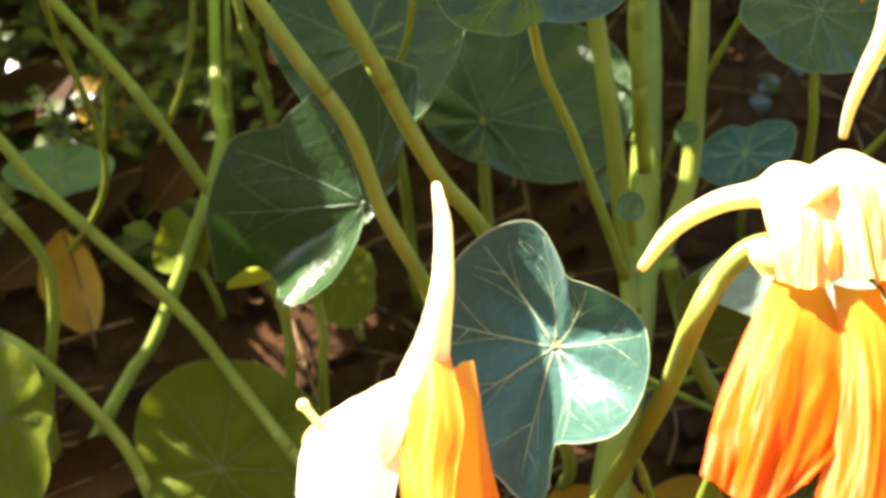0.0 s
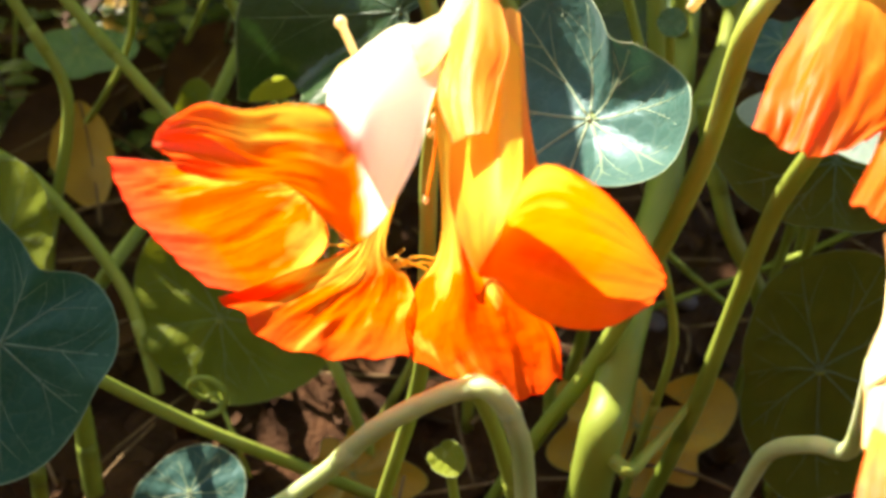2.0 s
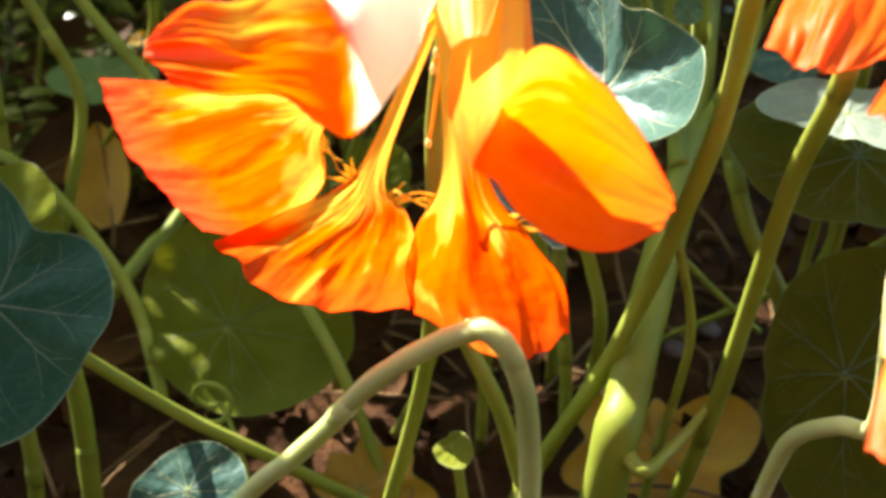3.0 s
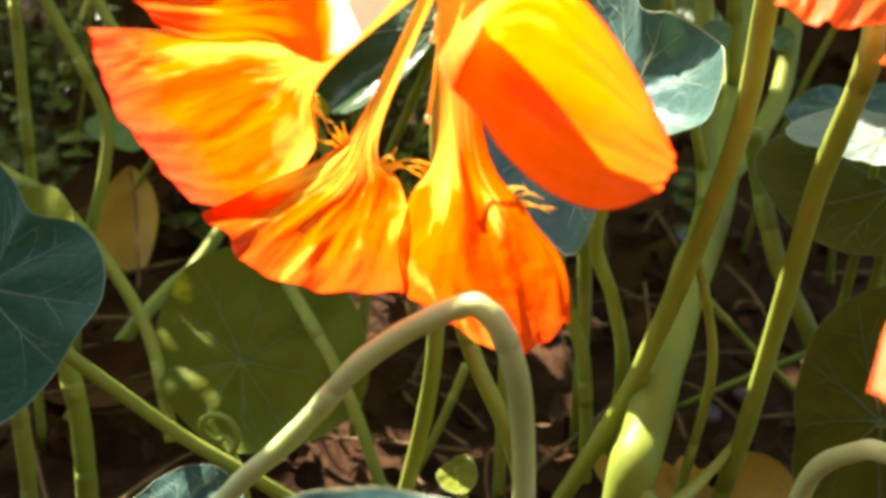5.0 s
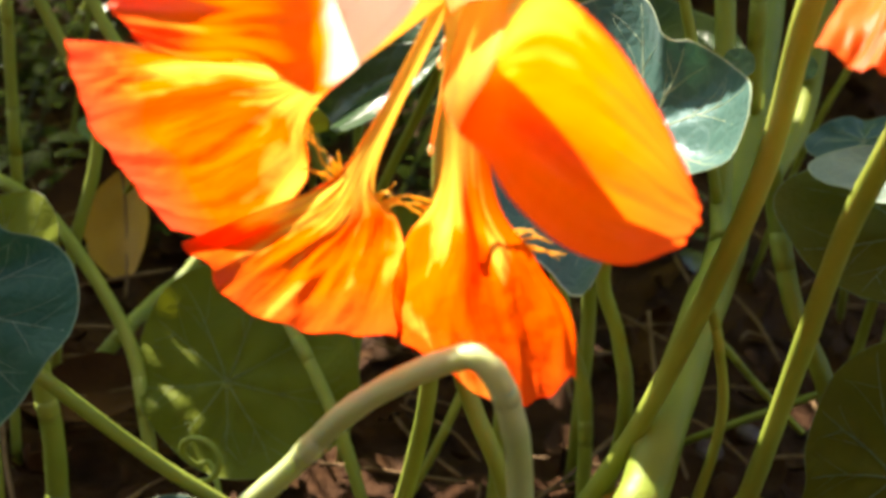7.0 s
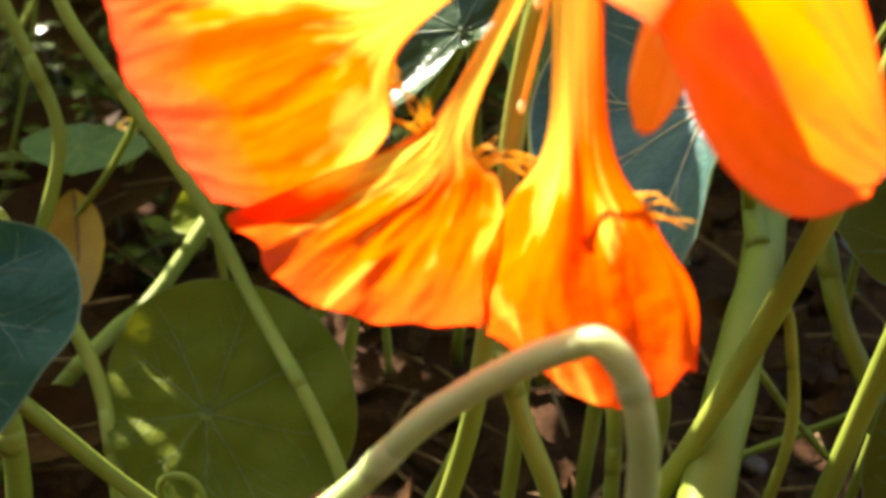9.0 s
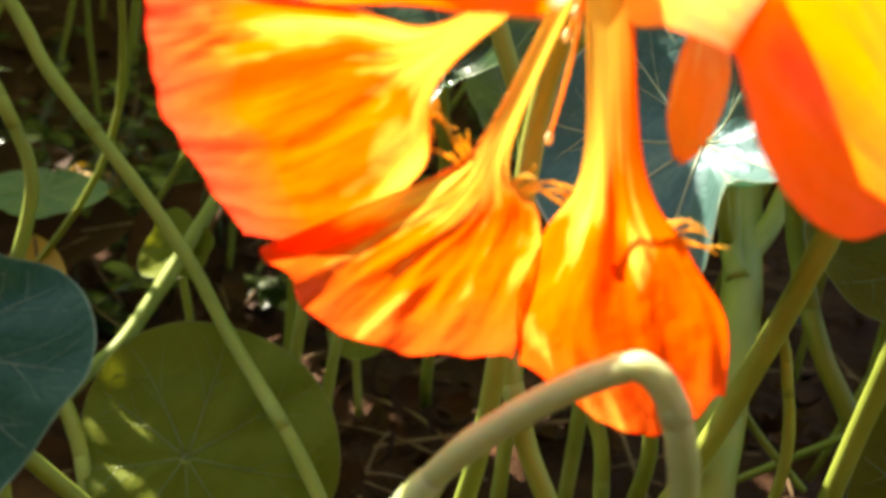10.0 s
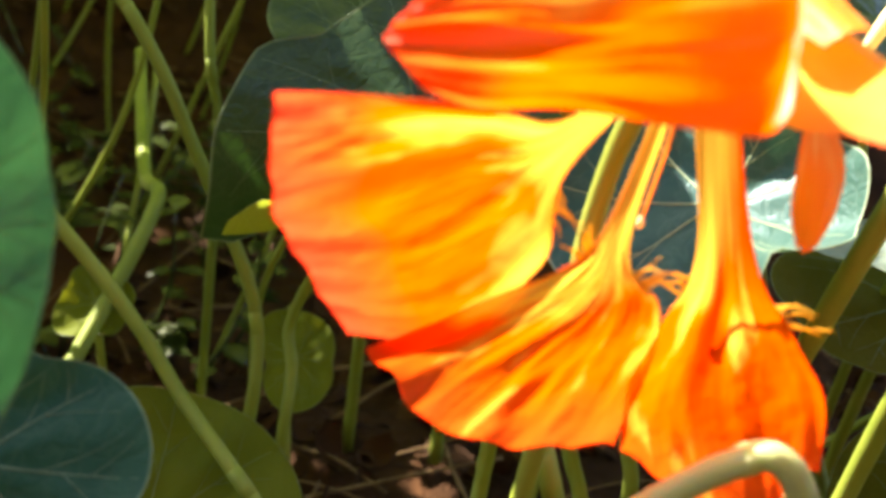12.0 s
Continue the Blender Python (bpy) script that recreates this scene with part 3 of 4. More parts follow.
# ---- the other flowers ----
F2 = (37.3, 92.8, 120.9)
flower_two = root("nasturtium_flower", F2, "orange nasturtium flower with an arched spur beside a leaf", "flower", "nasturtium flowers")
petal(flower_two, F2, [
    [(34.7, 89.7, 118.9), (37.1, 89.3, 118.5), (39.4, 89.0, 118.1)],
    [(30.6, 83.5, 116.4), (33.7, 80.1, 117.2), (41.0, 81.4, 115.6)],
    [(26.8, 75.7, 113.6), (30.8, 71.8, 115.3), (38.9, 73.0, 113.6)],
    [(24.4, 69.1, 112.2), (28.9, 65.9, 111.7), (34.0, 67.7, 112.2)]], PETAL, 0.65, 2, 11, crimp=0.12)
petal(flower_two, F2, [
    [(40.2, 88.2, 118.7), (42.5, 87.9, 118.3), (44.8, 87.9, 118.4)],
    [(39.6, 79.9, 115.4), (42.2, 77.7, 115.9), (46.8, 79.3, 114.7)],
    [(35.9, 69.4, 112.6), (39.6, 67.4, 113.4), (45.1, 68.9, 112.0)],
    [(31.5, 60.1, 111.2), (34.2, 57.6, 111.3), (39.3, 60.7, 111.9)]], PETAL, 0.65, 2, 12, crimp=0.12)
petal(flower_two, F2, [
    [(42.8, 91.3, 120.7), (45.1, 91.0, 120.3), (47.4, 90.7, 120.0)],
    [(44.8, 85.2, 119.8), (48.4, 83.7, 121.1), (53.5, 88.0, 120.0)],
    [(46.0, 78.8, 118.7), (51.0, 77.4, 120.1), (58.2, 85.4, 120.1)],
    [(47.5, 73.8, 117.6), (52.8, 74.6, 118.4), (58.9, 81.3, 119.9)]], PETAL, 0.80, 3, 13, crimp=0.12)
petal(flower_two, F2, [
    [(33.6, 97.5, 123.2), (37.4, 99.6, 124.1), (40.7, 98.4, 124.2)],
    [(33.8, 92.3, 121.9), (36.9, 91.5, 123.9), (41.5, 92.8, 122.4)],
    [(34.2, 87.7, 119.7), (36.9, 85.8, 120.5), (40.4, 87.8, 119.8)]], SEPAL, 0.90, 3, 14, 'sepal', crimp=0.1)
petal(flower_two, F2, [
    [(38.0, 99.6, 124.1), (43.1, 102.2, 125.4), (47.6, 100.2, 124.7)],
    [(39.5, 94.4, 122.7), (42.9, 93.6, 124.8), (48.9, 94.2, 122.4)],
    [(40.4, 88.2, 120.2), (43.6, 86.3, 121.0), (47.8, 88.3, 120.3)]], SEPAL, 0.90, 3, 15, 'sepal', crimp=0.1)
petal(flower_two, F2, [
    [(32.3, 93.2, 119.8), (33.5, 93.6, 120.3), (35.2, 93.4, 120.1)],
    [(32.1, 91.5, 119.4), (33.3, 89.9, 120.6), (35.9, 90.5, 119.7)],
    [(33.0, 89.6, 118.8), (34.2, 88.7, 119.3), (35.6, 88.7, 119.3)]], SEPAL, 0.30, 2, 16, 'sepal', crimp=0.1)
spur(flower_two, F2, [(39.6, 96.1, 121.5), (37.2, 99.3, 122.2), (34.7, 100.6, 120.6), (30.6, 102.2, 117.9), (26.5, 103.2, 113.1), (23.6, 103.2, 107.0)], [4.2, 3.2, 1.6, 1.25, 1.0, 0.6])
stem("", local([(36.7, 94.1, 119.3), (32.6, 93.5, 118.7), (29.4, 92.0, 115.4), (27.0, 89.9, 110.1), (28.2, 99.0, 90.0), (25.8, 103.8, 69.4), (21.7, 110.0, 45.0), (15.0, 116.0, 20.0), (10.0, 120.0, 0.0)], F2), 1.2, 1.4, STEM, "peduncle", flower_two)
F3 = (59.6, 131.8, 131.2)
flower_three = root("nasturtium_flower", F3, "orange nasturtium flower with a hanging spur", "flower", "nasturtium flowers")
spur(flower_three, F3, [(60.3, 131.8, 131.2), (56.8, 129.5, 128.6), (54.8, 127.1, 124.5), (53.0, 125.1, 120.8), (51.6, 123.5, 116.0), (51.3, 122.5, 111.9)], [3.6, 2.4, 1.3, 1.05, 0.8, 0.5])
petal(flower_three, F3, [
    [(59.6, 131.8, 131.2), (60.3, 132.3, 131.7), (61.0, 132.8, 132.3)],
    [(53.6, 129.1, 132.7), (55.9, 130.5, 135.7), (59.7, 133.2, 137.3)],
    [(49.8, 125.5, 133.2), (51.4, 128.6, 138.1), (57.2, 133.6, 142.1)],
    [(48.6, 121.7, 131.9), (46.8, 125.9, 138.1), (53.7, 133.4, 144.9)]], PETAL, 0.40, 2, 21, crimp=0.12)
stem("", local([(61.5, 133.6, 128.7), (65.3, 135.3, 114.1), (69.8, 137.9, 94.6), (78.0, 140.0, 0.0)], F3), 1.2, 1.5, STEM, "peduncle", flower_three)
F4 = (37.2, 52.4, 101.9)
flower_four = root("nasturtium_flower", F4, "pale sunlit nasturtium flower on a bent stalk", "flower", "nasturtium flowers")
spur(flower_four, F4, [(37.2, 47.9, 101.2), (37.3, 51.1, 101.9), (37.8, 55.4, 102.4), (38.4, 59.6, 102.7), (39.1, 63.4, 102.6), (39.3, 67.4, 102.7)], [4.2, 3.6, 2.2, 1.5, 1.2, 0.8])
petal(flower_four, F4, [
    [(35.8, 53.4, 103.0), (37.5, 53.7, 103.5), (39.1, 53.4, 103.2)],
    [(33.0, 48.1, 101.3), (34.9, 46.9, 103.0), (39.1, 48.3, 101.7)],
    [(31.8, 42.8, 99.6), (34.1, 40.7, 100.3), (38.5, 43.0, 100.0)]], SEPAL, 0.30, 2, 31, 'sepal', crimp=0.1)
petal(flower_four, F4, [
    [(33.5, 46.2, 100.7), (35.0, 45.6, 101.6), (37.8, 46.4, 100.9)],
    [(30.6, 39.1, 99.9), (33.0, 37.4, 101.1), (37.4, 39.3, 100.3)],
    [(28.9, 33.9, 98.3), (32.1, 31.7, 98.9), (36.8, 34.1, 98.7)]], PETAL, 0.30, 2, 32, crimp=0.12)
stem("", local([(40, 93, 0), (41, 91, 25), (41.5, 87, 48), (42.3, 84.5, 56), (45, 80, 62), (47, 75, 67), (35.2, 52.3, 100.1)], F4), 1.2, 1.1, STEM_SUN_PALE, "peduncle", flower_four)

# ---- leaves ----
leaf('blue-green lobed nasturtium leaf with pale radiating veins', (14.7, 107.3, 88.9), (-0.46, -0.49, 0.74),
     [15.2, 15.2, 14.9, 13.6, 12.0, 10.4, 9.3, 9.1, 12.0, 15.6, 16.7, 17.0, 17.4, 17.7, 18.2, 18.9, 18.8, 18.2, 18.2, 18.6, 18.9, 20.8, 18.6, 14.2, 15.2, 16.5],
     [3.6, 5.0, 6.2, 5.6, 5.3, 5.4, 5.5, 5.7, 6.3, 6.8, 6.2, 5.3, 4.4, 3.6, 2.8, 2.0, 1.0, 0.2, -0.8, -1.8, -2.4, -1.6, 3.6, 10.0, 9.2, 6.8],
     petiole=[(17.0, 112.0, 84.0), (14.8, 122.9, 62.7), (18.8, 125.1, 51.1), (22.1, 127.4, 37.3), (24.0, 150.0, 0.0)])
# the torn edge looks yellow from backlight, put into the flap's colour
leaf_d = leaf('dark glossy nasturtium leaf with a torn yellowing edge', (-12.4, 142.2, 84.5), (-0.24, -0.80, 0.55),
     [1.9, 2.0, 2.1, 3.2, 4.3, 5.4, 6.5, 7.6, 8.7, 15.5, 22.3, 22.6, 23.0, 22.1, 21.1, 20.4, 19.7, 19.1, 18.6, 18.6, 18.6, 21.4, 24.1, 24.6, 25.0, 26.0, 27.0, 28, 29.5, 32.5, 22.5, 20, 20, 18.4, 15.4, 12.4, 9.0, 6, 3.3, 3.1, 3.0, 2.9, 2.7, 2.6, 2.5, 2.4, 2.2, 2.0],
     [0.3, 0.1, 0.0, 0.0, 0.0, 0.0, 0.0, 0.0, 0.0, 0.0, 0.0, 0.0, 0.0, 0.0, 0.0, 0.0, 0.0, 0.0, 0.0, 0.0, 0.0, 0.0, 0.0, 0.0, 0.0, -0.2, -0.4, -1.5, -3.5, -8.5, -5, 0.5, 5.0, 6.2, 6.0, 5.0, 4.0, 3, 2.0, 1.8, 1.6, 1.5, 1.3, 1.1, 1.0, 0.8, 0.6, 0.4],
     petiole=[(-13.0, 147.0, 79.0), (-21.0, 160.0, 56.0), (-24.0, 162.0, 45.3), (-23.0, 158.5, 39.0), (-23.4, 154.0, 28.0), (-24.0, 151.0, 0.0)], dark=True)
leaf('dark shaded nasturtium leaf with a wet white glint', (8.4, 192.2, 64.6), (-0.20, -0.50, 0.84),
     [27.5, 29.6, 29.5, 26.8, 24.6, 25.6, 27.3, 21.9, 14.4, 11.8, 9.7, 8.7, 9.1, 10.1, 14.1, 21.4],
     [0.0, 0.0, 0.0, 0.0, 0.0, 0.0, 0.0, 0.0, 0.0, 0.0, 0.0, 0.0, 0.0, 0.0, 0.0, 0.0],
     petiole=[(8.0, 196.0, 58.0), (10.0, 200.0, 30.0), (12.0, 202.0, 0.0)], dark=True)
leaf('round olive-green nasturtium leaf in shade, low over the soil', (-42.3, 139.4, 21.6), (-0.10, -0.78, 0.63),
     [22.9, 22.9, 22.2, 21.3, 20.7, 20.7, 19.9, 18.8, 16.6, 15.2, 14.5, 14.5, 15.3, 16.3, 17.9, 20.6],
     [0.0, 0.0, 0.0, 0.0, 0.0, 0.0, 0.0, 0.0, 0.0, 0.0, 0.0, 0.0, 0.0, 0.0, 0.0, 0.0],
     petiole=[(-42.0, 142.0, 16.0), (-38.0, 146.0, 8.0), (-34.0, 150.0, 0.0)], olive=True)
leaf('blue-green nasturtium leaf with a pale margin', (-53.6, 78.2, 68.9), (0.00, -0.72, 0.69),
     [14.0, 13.9, 12.6, 9.9, 13.4, 18.3, 17.7, 16.2, 15.1, 14.5, 14.9, 15.7, 16.7, 15.6, 13.7, 12.9],
     [0.0, 0.0, 0.0, 0.0, 0.0, 0.0, 0.0, 0.0, 0.0, 0.0, 0.0, 0.0, 0.0, 0.0, 0.0, 0.0],
     petiole=[(-55.3, 81.4, 65.7), (-55.1, 93.4, 53.7), (-53.1, 95.1, 50.0), (-41.3, 102.6, 33.6), (-30.8, 105.8, 24.6), (-8.0, 118.0, 0.0)], teal=True)
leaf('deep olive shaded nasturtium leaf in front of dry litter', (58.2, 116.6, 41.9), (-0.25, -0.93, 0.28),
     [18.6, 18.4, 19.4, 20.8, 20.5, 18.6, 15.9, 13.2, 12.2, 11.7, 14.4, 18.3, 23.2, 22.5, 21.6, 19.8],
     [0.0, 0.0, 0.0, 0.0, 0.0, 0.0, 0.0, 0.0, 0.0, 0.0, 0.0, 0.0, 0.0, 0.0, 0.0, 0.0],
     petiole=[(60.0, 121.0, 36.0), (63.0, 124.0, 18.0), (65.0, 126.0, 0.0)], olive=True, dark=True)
# the paleness is sun glare carried by the colour
leaf('nasturtium leaf folded over to its pale face', (51.0, 126.0, 80.2), (-0.10, -0.24, 0.97),
     [15.0, 12.5, 9.0, 6.0, 5.0, 5.5, 8.0, 11.5, 12.9, 10.0, 7.0, 5.4, 5.0, 5.6, 7.6, 11.5],
     [0.0, 0.6, 1.2, 1.5, 1.2, 0.6, 0.0, -0.8, -1.6, -1.0, -0.4, 0.0, 0.0, 0.0, 0.0, 0.0],
     petiole=[(52.0, 130.0, 75.0), (55.0, 139.0, 58.0), (58.0, 150.0, 0.0)], pale=True)
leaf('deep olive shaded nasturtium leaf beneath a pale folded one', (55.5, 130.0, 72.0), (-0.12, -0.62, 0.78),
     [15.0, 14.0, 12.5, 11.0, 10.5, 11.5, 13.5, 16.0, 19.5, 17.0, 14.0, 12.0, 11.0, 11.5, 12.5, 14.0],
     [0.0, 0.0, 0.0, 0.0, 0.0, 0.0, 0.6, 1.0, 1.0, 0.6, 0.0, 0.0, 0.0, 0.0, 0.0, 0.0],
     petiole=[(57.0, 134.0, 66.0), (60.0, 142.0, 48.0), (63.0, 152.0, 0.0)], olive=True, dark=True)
leaf('small dark nasturtium leaf near the soil', (-37.7, 94.9, 25.2), (0.00, -0.60, 0.80),
     [8.4, 8.8, 8.6, 8.0, 7.2, 6.7, 6.6, 6.7, 7.9, 8.7, 8.8, 8.1, 7.9, 8.1, 8.3, 8.3],
     [0.0, 0.0, 0.0, 0.0, 0.0, 0.0, 0.0, 0.0, 0.0, 0.0, 0.0, 0.0, 0.0, 0.0, 0.0, 0.0],
     petiole=[(-40.0, 106.0, 16.0), (-38.0, 110.0, 8.0), (-36.0, 113.0, 0.0)])
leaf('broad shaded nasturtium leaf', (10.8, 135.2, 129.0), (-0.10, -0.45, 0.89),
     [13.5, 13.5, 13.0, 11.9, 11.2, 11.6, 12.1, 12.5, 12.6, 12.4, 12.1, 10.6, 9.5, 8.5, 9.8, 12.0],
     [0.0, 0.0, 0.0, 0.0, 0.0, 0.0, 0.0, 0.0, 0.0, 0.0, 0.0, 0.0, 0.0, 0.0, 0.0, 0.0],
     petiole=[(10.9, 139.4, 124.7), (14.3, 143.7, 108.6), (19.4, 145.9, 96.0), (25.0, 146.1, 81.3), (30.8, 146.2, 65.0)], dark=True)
leaf('shaded nasturtium leaf with a bright glint', (60.3, 166.7, 104.2), (0.10, -0.50, 0.86),
     [13.4, 12.3, 11.0, 9.8, 9.9, 10.5, 11.1, 12.2, 13.4, 11.9, 11.2, 10.9, 11.3, 12.5, 14.1, 14.1],
     [0.0, 0.0, 0.0, 0.0, 0.0, 0.0, 0.0, 0.0, 0.0, 0.0, 0.0, 0.0, 0.0, 0.0, 0.0, 0.0],
     petiole=[(62.3, 171.4, 100.4), (63.2, 168.9, 88.7), (65.3, 168.4, 73.2), (75.0, 185.0, 0.0)], dark=True)
leaf('pale grey-green nasturtium leaf', (57.5, 179.5, 66.1), (-0.10, -0.35, 0.93),
     [7.8, 9.4, 10.9, 8.3, 5.9, 6.2, 6.5, 6.8, 8.3, 10.2, 9.9, 9.1, 7.3, 5.5, 4.7, 6.2],
     [0.0, 0.0, 0.0, 0.0, 0.0, 0.0, 0.0, 0.0, 0.0, 0.0, 0.0, 0.0, 0.0, 0.0, 0.0, 0.0],
     petiole=[(59.3, 183.6, 60.2), (65.8, 199.9, 36.5), (72.7, 217.5, 11.1)])
leaf('small pale green leaf with a white glint', (-93.6, 224.6, 26.5), (-0.20, -0.45, 0.87),
     [13.9, 15.7, 11.5, 8.7, 5.9, 6.4, 7.7, 9.1, 11.3, 13.4, 9.8, 7.7, 7.9, 8.1, 8.3, 9.0],
     [0.0, 0.0, 0.0, 0.0, 0.0, 0.0, 0.0, 0.0, 0.0, 0.0, 0.0, 0.0, 0.0, 0.0, 0.0, 0.0],
     petiole=[(-95.9, 229.2, 21.2), (-99.6, 234.4, 0.1)], sunny=True)
leaf('dark nasturtium leaf with a sunlit patch', (-79.4, 139.3, 36.4), (-0.10, -0.78, 0.62),
     [8.6, 8.7, 9.7, 11.8, 13.4, 13.2, 12.4, 11.9, 11.4, 11.6, 13.8, 16.0, 16.6, 16.5, 13.0, 8.6],
     [0.0, 0.0, 0.0, 0.0, 0.0, 0.0, 0.0, 0.0, 0.0, 0.0, 0.0, 0.0, 0.0, 0.0, 0.0, 0.0],
     petiole=[(-81.7, 142.4, 29.4), (-78.0, 134.0, 0.0)], olive=True)
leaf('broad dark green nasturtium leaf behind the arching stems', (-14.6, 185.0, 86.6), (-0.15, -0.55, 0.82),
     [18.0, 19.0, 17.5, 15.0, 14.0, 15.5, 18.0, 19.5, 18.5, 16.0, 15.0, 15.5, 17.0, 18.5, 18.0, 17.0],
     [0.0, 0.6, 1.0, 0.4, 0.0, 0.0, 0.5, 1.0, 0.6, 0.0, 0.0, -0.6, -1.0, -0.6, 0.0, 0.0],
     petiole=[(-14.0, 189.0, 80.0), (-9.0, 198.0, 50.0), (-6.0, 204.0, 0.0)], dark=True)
leaf('dull green lobed leaf low behind the stalks', (-56.0, 190.0, 33.0), (-0.20, -0.80, 0.56),
     [6.2, 7.2, 6.6, 5.2, 6.6, 8.0, 7.0, 5.8, 6.2, 7.5, 8.4, 7.0, 6.2, 5.6, 6.6, 6.6],
     [0.0, 0.8, 1.2, 0.0, -0.6, 0.0, 1.0, 0.6, 0.0, 0.0, -0.8, 0.0, 0.6, 0.0, 0.0, 0.0],
     petiole=[(-56.0, 194.0, 28.0), (-54.0, 199.0, 12.0), (-53.0, 201.0, 0.0)], olive=True)
leaf('dark lobed leaf in deep shade', (-20.7, 181.1, 30.5), (-0.10, -0.80, 0.60),
     [6.4, 6.9, 7.7, 8.2, 8.3, 8.8, 9.3, 7.8, 6.3, 5.3, 7.0, 8.6, 9.7, 9.3, 8.3, 7.4],
     [0.0, 0.0, 0.0, 0.0, 0.0, 0.0, 0.0, 0.0, 0.0, 0.0, 0.0, 0.0, 0.0, 0.0, 0.0, 0.0],
     petiole=[(-21.2, 185.2, 23.1), (-18.9, 190.4, 3.5)], olive=True)
leaf('deep green nasturtium leaf lit from behind', (-51.9, 55.0, 96.8), (0.60, -0.76, 0.25),
     [8.2, 8.8, 10.0, 11.6, 10.6, 8.6, 7.6, 6.6, 6.4, 7.6, 8.9, 11.4, 12.9, 11.5, 8.7, 8.0],
     [0.0, 0.0, 0.0, 0.0, 0.0, 0.0, 0.0, 0.0, 0.0, 0.0, 0.0, 0.0, 0.0, 0.0, 0.0, 0.0],
     petiole=[(-53.1, 58.7, 94.2), (-55.9, 72.2, 73.2), (-70.0, 95.0, 0.0)], teal=True)
leaf('dark green nasturtium leaf with a wavy margin', (-0.1, 27.5, 81.9), (0.00, -0.50, 0.86),
     [9.2, 9.3, 9.0, 7.9, 7.4, 7.3, 8.3, 9.4, 9.5, 8.5, 7.7, 6.9, 6.9, 7.2, 7.5, 8.6],
     [0.0, 0.0, 0.0, 0.0, 0.0, 0.0, 0.0, 0.0, 0.0, 0.0, 0.0, 0.0, 0.0, 0.0, 0.0, 0.0],
     petiole=[(-0.5, 30.2, 78.4), (0.0, 75.0, 30.0), (-2.0, 80.0, 0.0)])
leaf('yellowed lobed leaf lying over the litter', (-15.3, 121.9, 2.1), (0.00, -0.71, 0.71),
     [13.7, 9.5, 11.3, 8.5, 9.8, 6.4, 8.4, 7.0, 8.8, 6.8, 9.8, 8.0, 11.4, 9.7, 13.8, 10.9],
     [0.6, 1.4, -0.6, 0.0, 1.2, -0.8, 0.4, 1.0, -0.8, 0.6, -0.4, 1.2, 0.0, -0.8, 1.2, 0.0],
     petiole=[(-15.0, 125.4, -4.9), (-14.0, 129.4, -21.1)], yellow=True)
leaf('large withered yellow leaf on the soil', (36.7, 135.5, 6.9), (0.00, -0.60, 0.80),
     [16.8, 20.2, 15.0, 7.4, 9.6, 6.8, 12.4, 17.0, 13.2, 18.4, 14.0, 9.8, 13.6, 10.2, 14.6, 12.0],
     [0.8, -1.5, 1.8, 0.0, -1.2, 1.6, 0.0, -1.4, 2.2, 0.4, -1.0, 1.8, 0.0, -1.2, 1.4, 2.4],
     petiole=[(37.9, 138.7, 1.0), (39.8, 140.8, -10.0)], yellow=True)
leaf('tiny pale green young leaf', (27.6, 135.1, 90.0), (-0.10, -0.70, 0.70),
     [2.4, 2.3, 2.3, 2.3, 2.2, 2.0, 2.0, 1.9, 1.9, 2.0, 2.1, 2.2, 2.3, 2.4, 2.5, 2.5],
     [0.0, 0.0, 0.0, 0.0, 0.0, 0.0, 0.0, 0.0, 0.0, 0.0, 0.0, 0.0, 0.0, 0.0, 0.0, 0.0],
     petiole=[(28.1, 137.0, 87.6), (29.8, 138.9, 79.3)], sunny=True)
leaf('tiny rounded young leaf', (41.6, 164.1, 81.9), (-0.10, -0.70, 0.70),
     [2.1, 2.2, 2.2, 2.3, 2.3, 2.3, 2.1, 2.0, 1.8, 1.9, 2.0, 2.2, 2.2, 2.2, 2.2, 2.1],
     [0.0, 0.0, 0.0, 0.0, 0.0, 0.0, 0.0, 0.0, 0.0, 0.0, 0.0, 0.0, 0.0, 0.0, 0.0, 0.0],
     petiole=[(42.4, 166.0, 79.5), (44.9, 168.2, 67.0)], sunny=True)
leaf('small folded leaf bud under the flower', (0.5, 90.9, 43.0), (-0.56, -0.51, 0.66),
     [3.6, 3.3, 2.8, 2.3, 2.1, 2.0, 1.9, 1.8, 1.8, 2.5, 3.2, 3.1, 3.0, 2.9, 3.2, 3.6],
     [0.0, 0.0, 0.0, 0.0, 0.0, 0.0, 0.0, 0.0, 0.0, 0.0, 0.0, 0.0, 0.0, 0.0, 0.0, 0.0],
     petiole=[(1.0, 92.0, 40.0), (4.0, 94.0, 20.0), (5.0, 96.0, 0.0)], olive=True)
# flap coloured as if the sun shone through it
petal(leaf_d, leaf_d.location / MM, [
    [(-35.9, 141.8, 66.4), (-35.7, 141.4, 67.4), (-35.3, 141.2, 68.6)],
    [(-33.0, 141.8, 66.9), (-32.6, 141.0, 69.6), (-32.2, 140.8, 71.6)],
    [(-30.3, 142.0, 67.5), (-30.0, 141.0, 70.0), (-30.2, 140.9, 72.2)],
    [(-28.4, 142.4, 68.2), (-28.2, 141.6, 69.6), (-28.4, 141.0, 70.8)]], LEAF_BACKLIT_FLAP, 0.2, 2, 41, "torn_flap", "torn flap of the leaf edge, tinted yellow-green as if backlit", crimp=0.0)

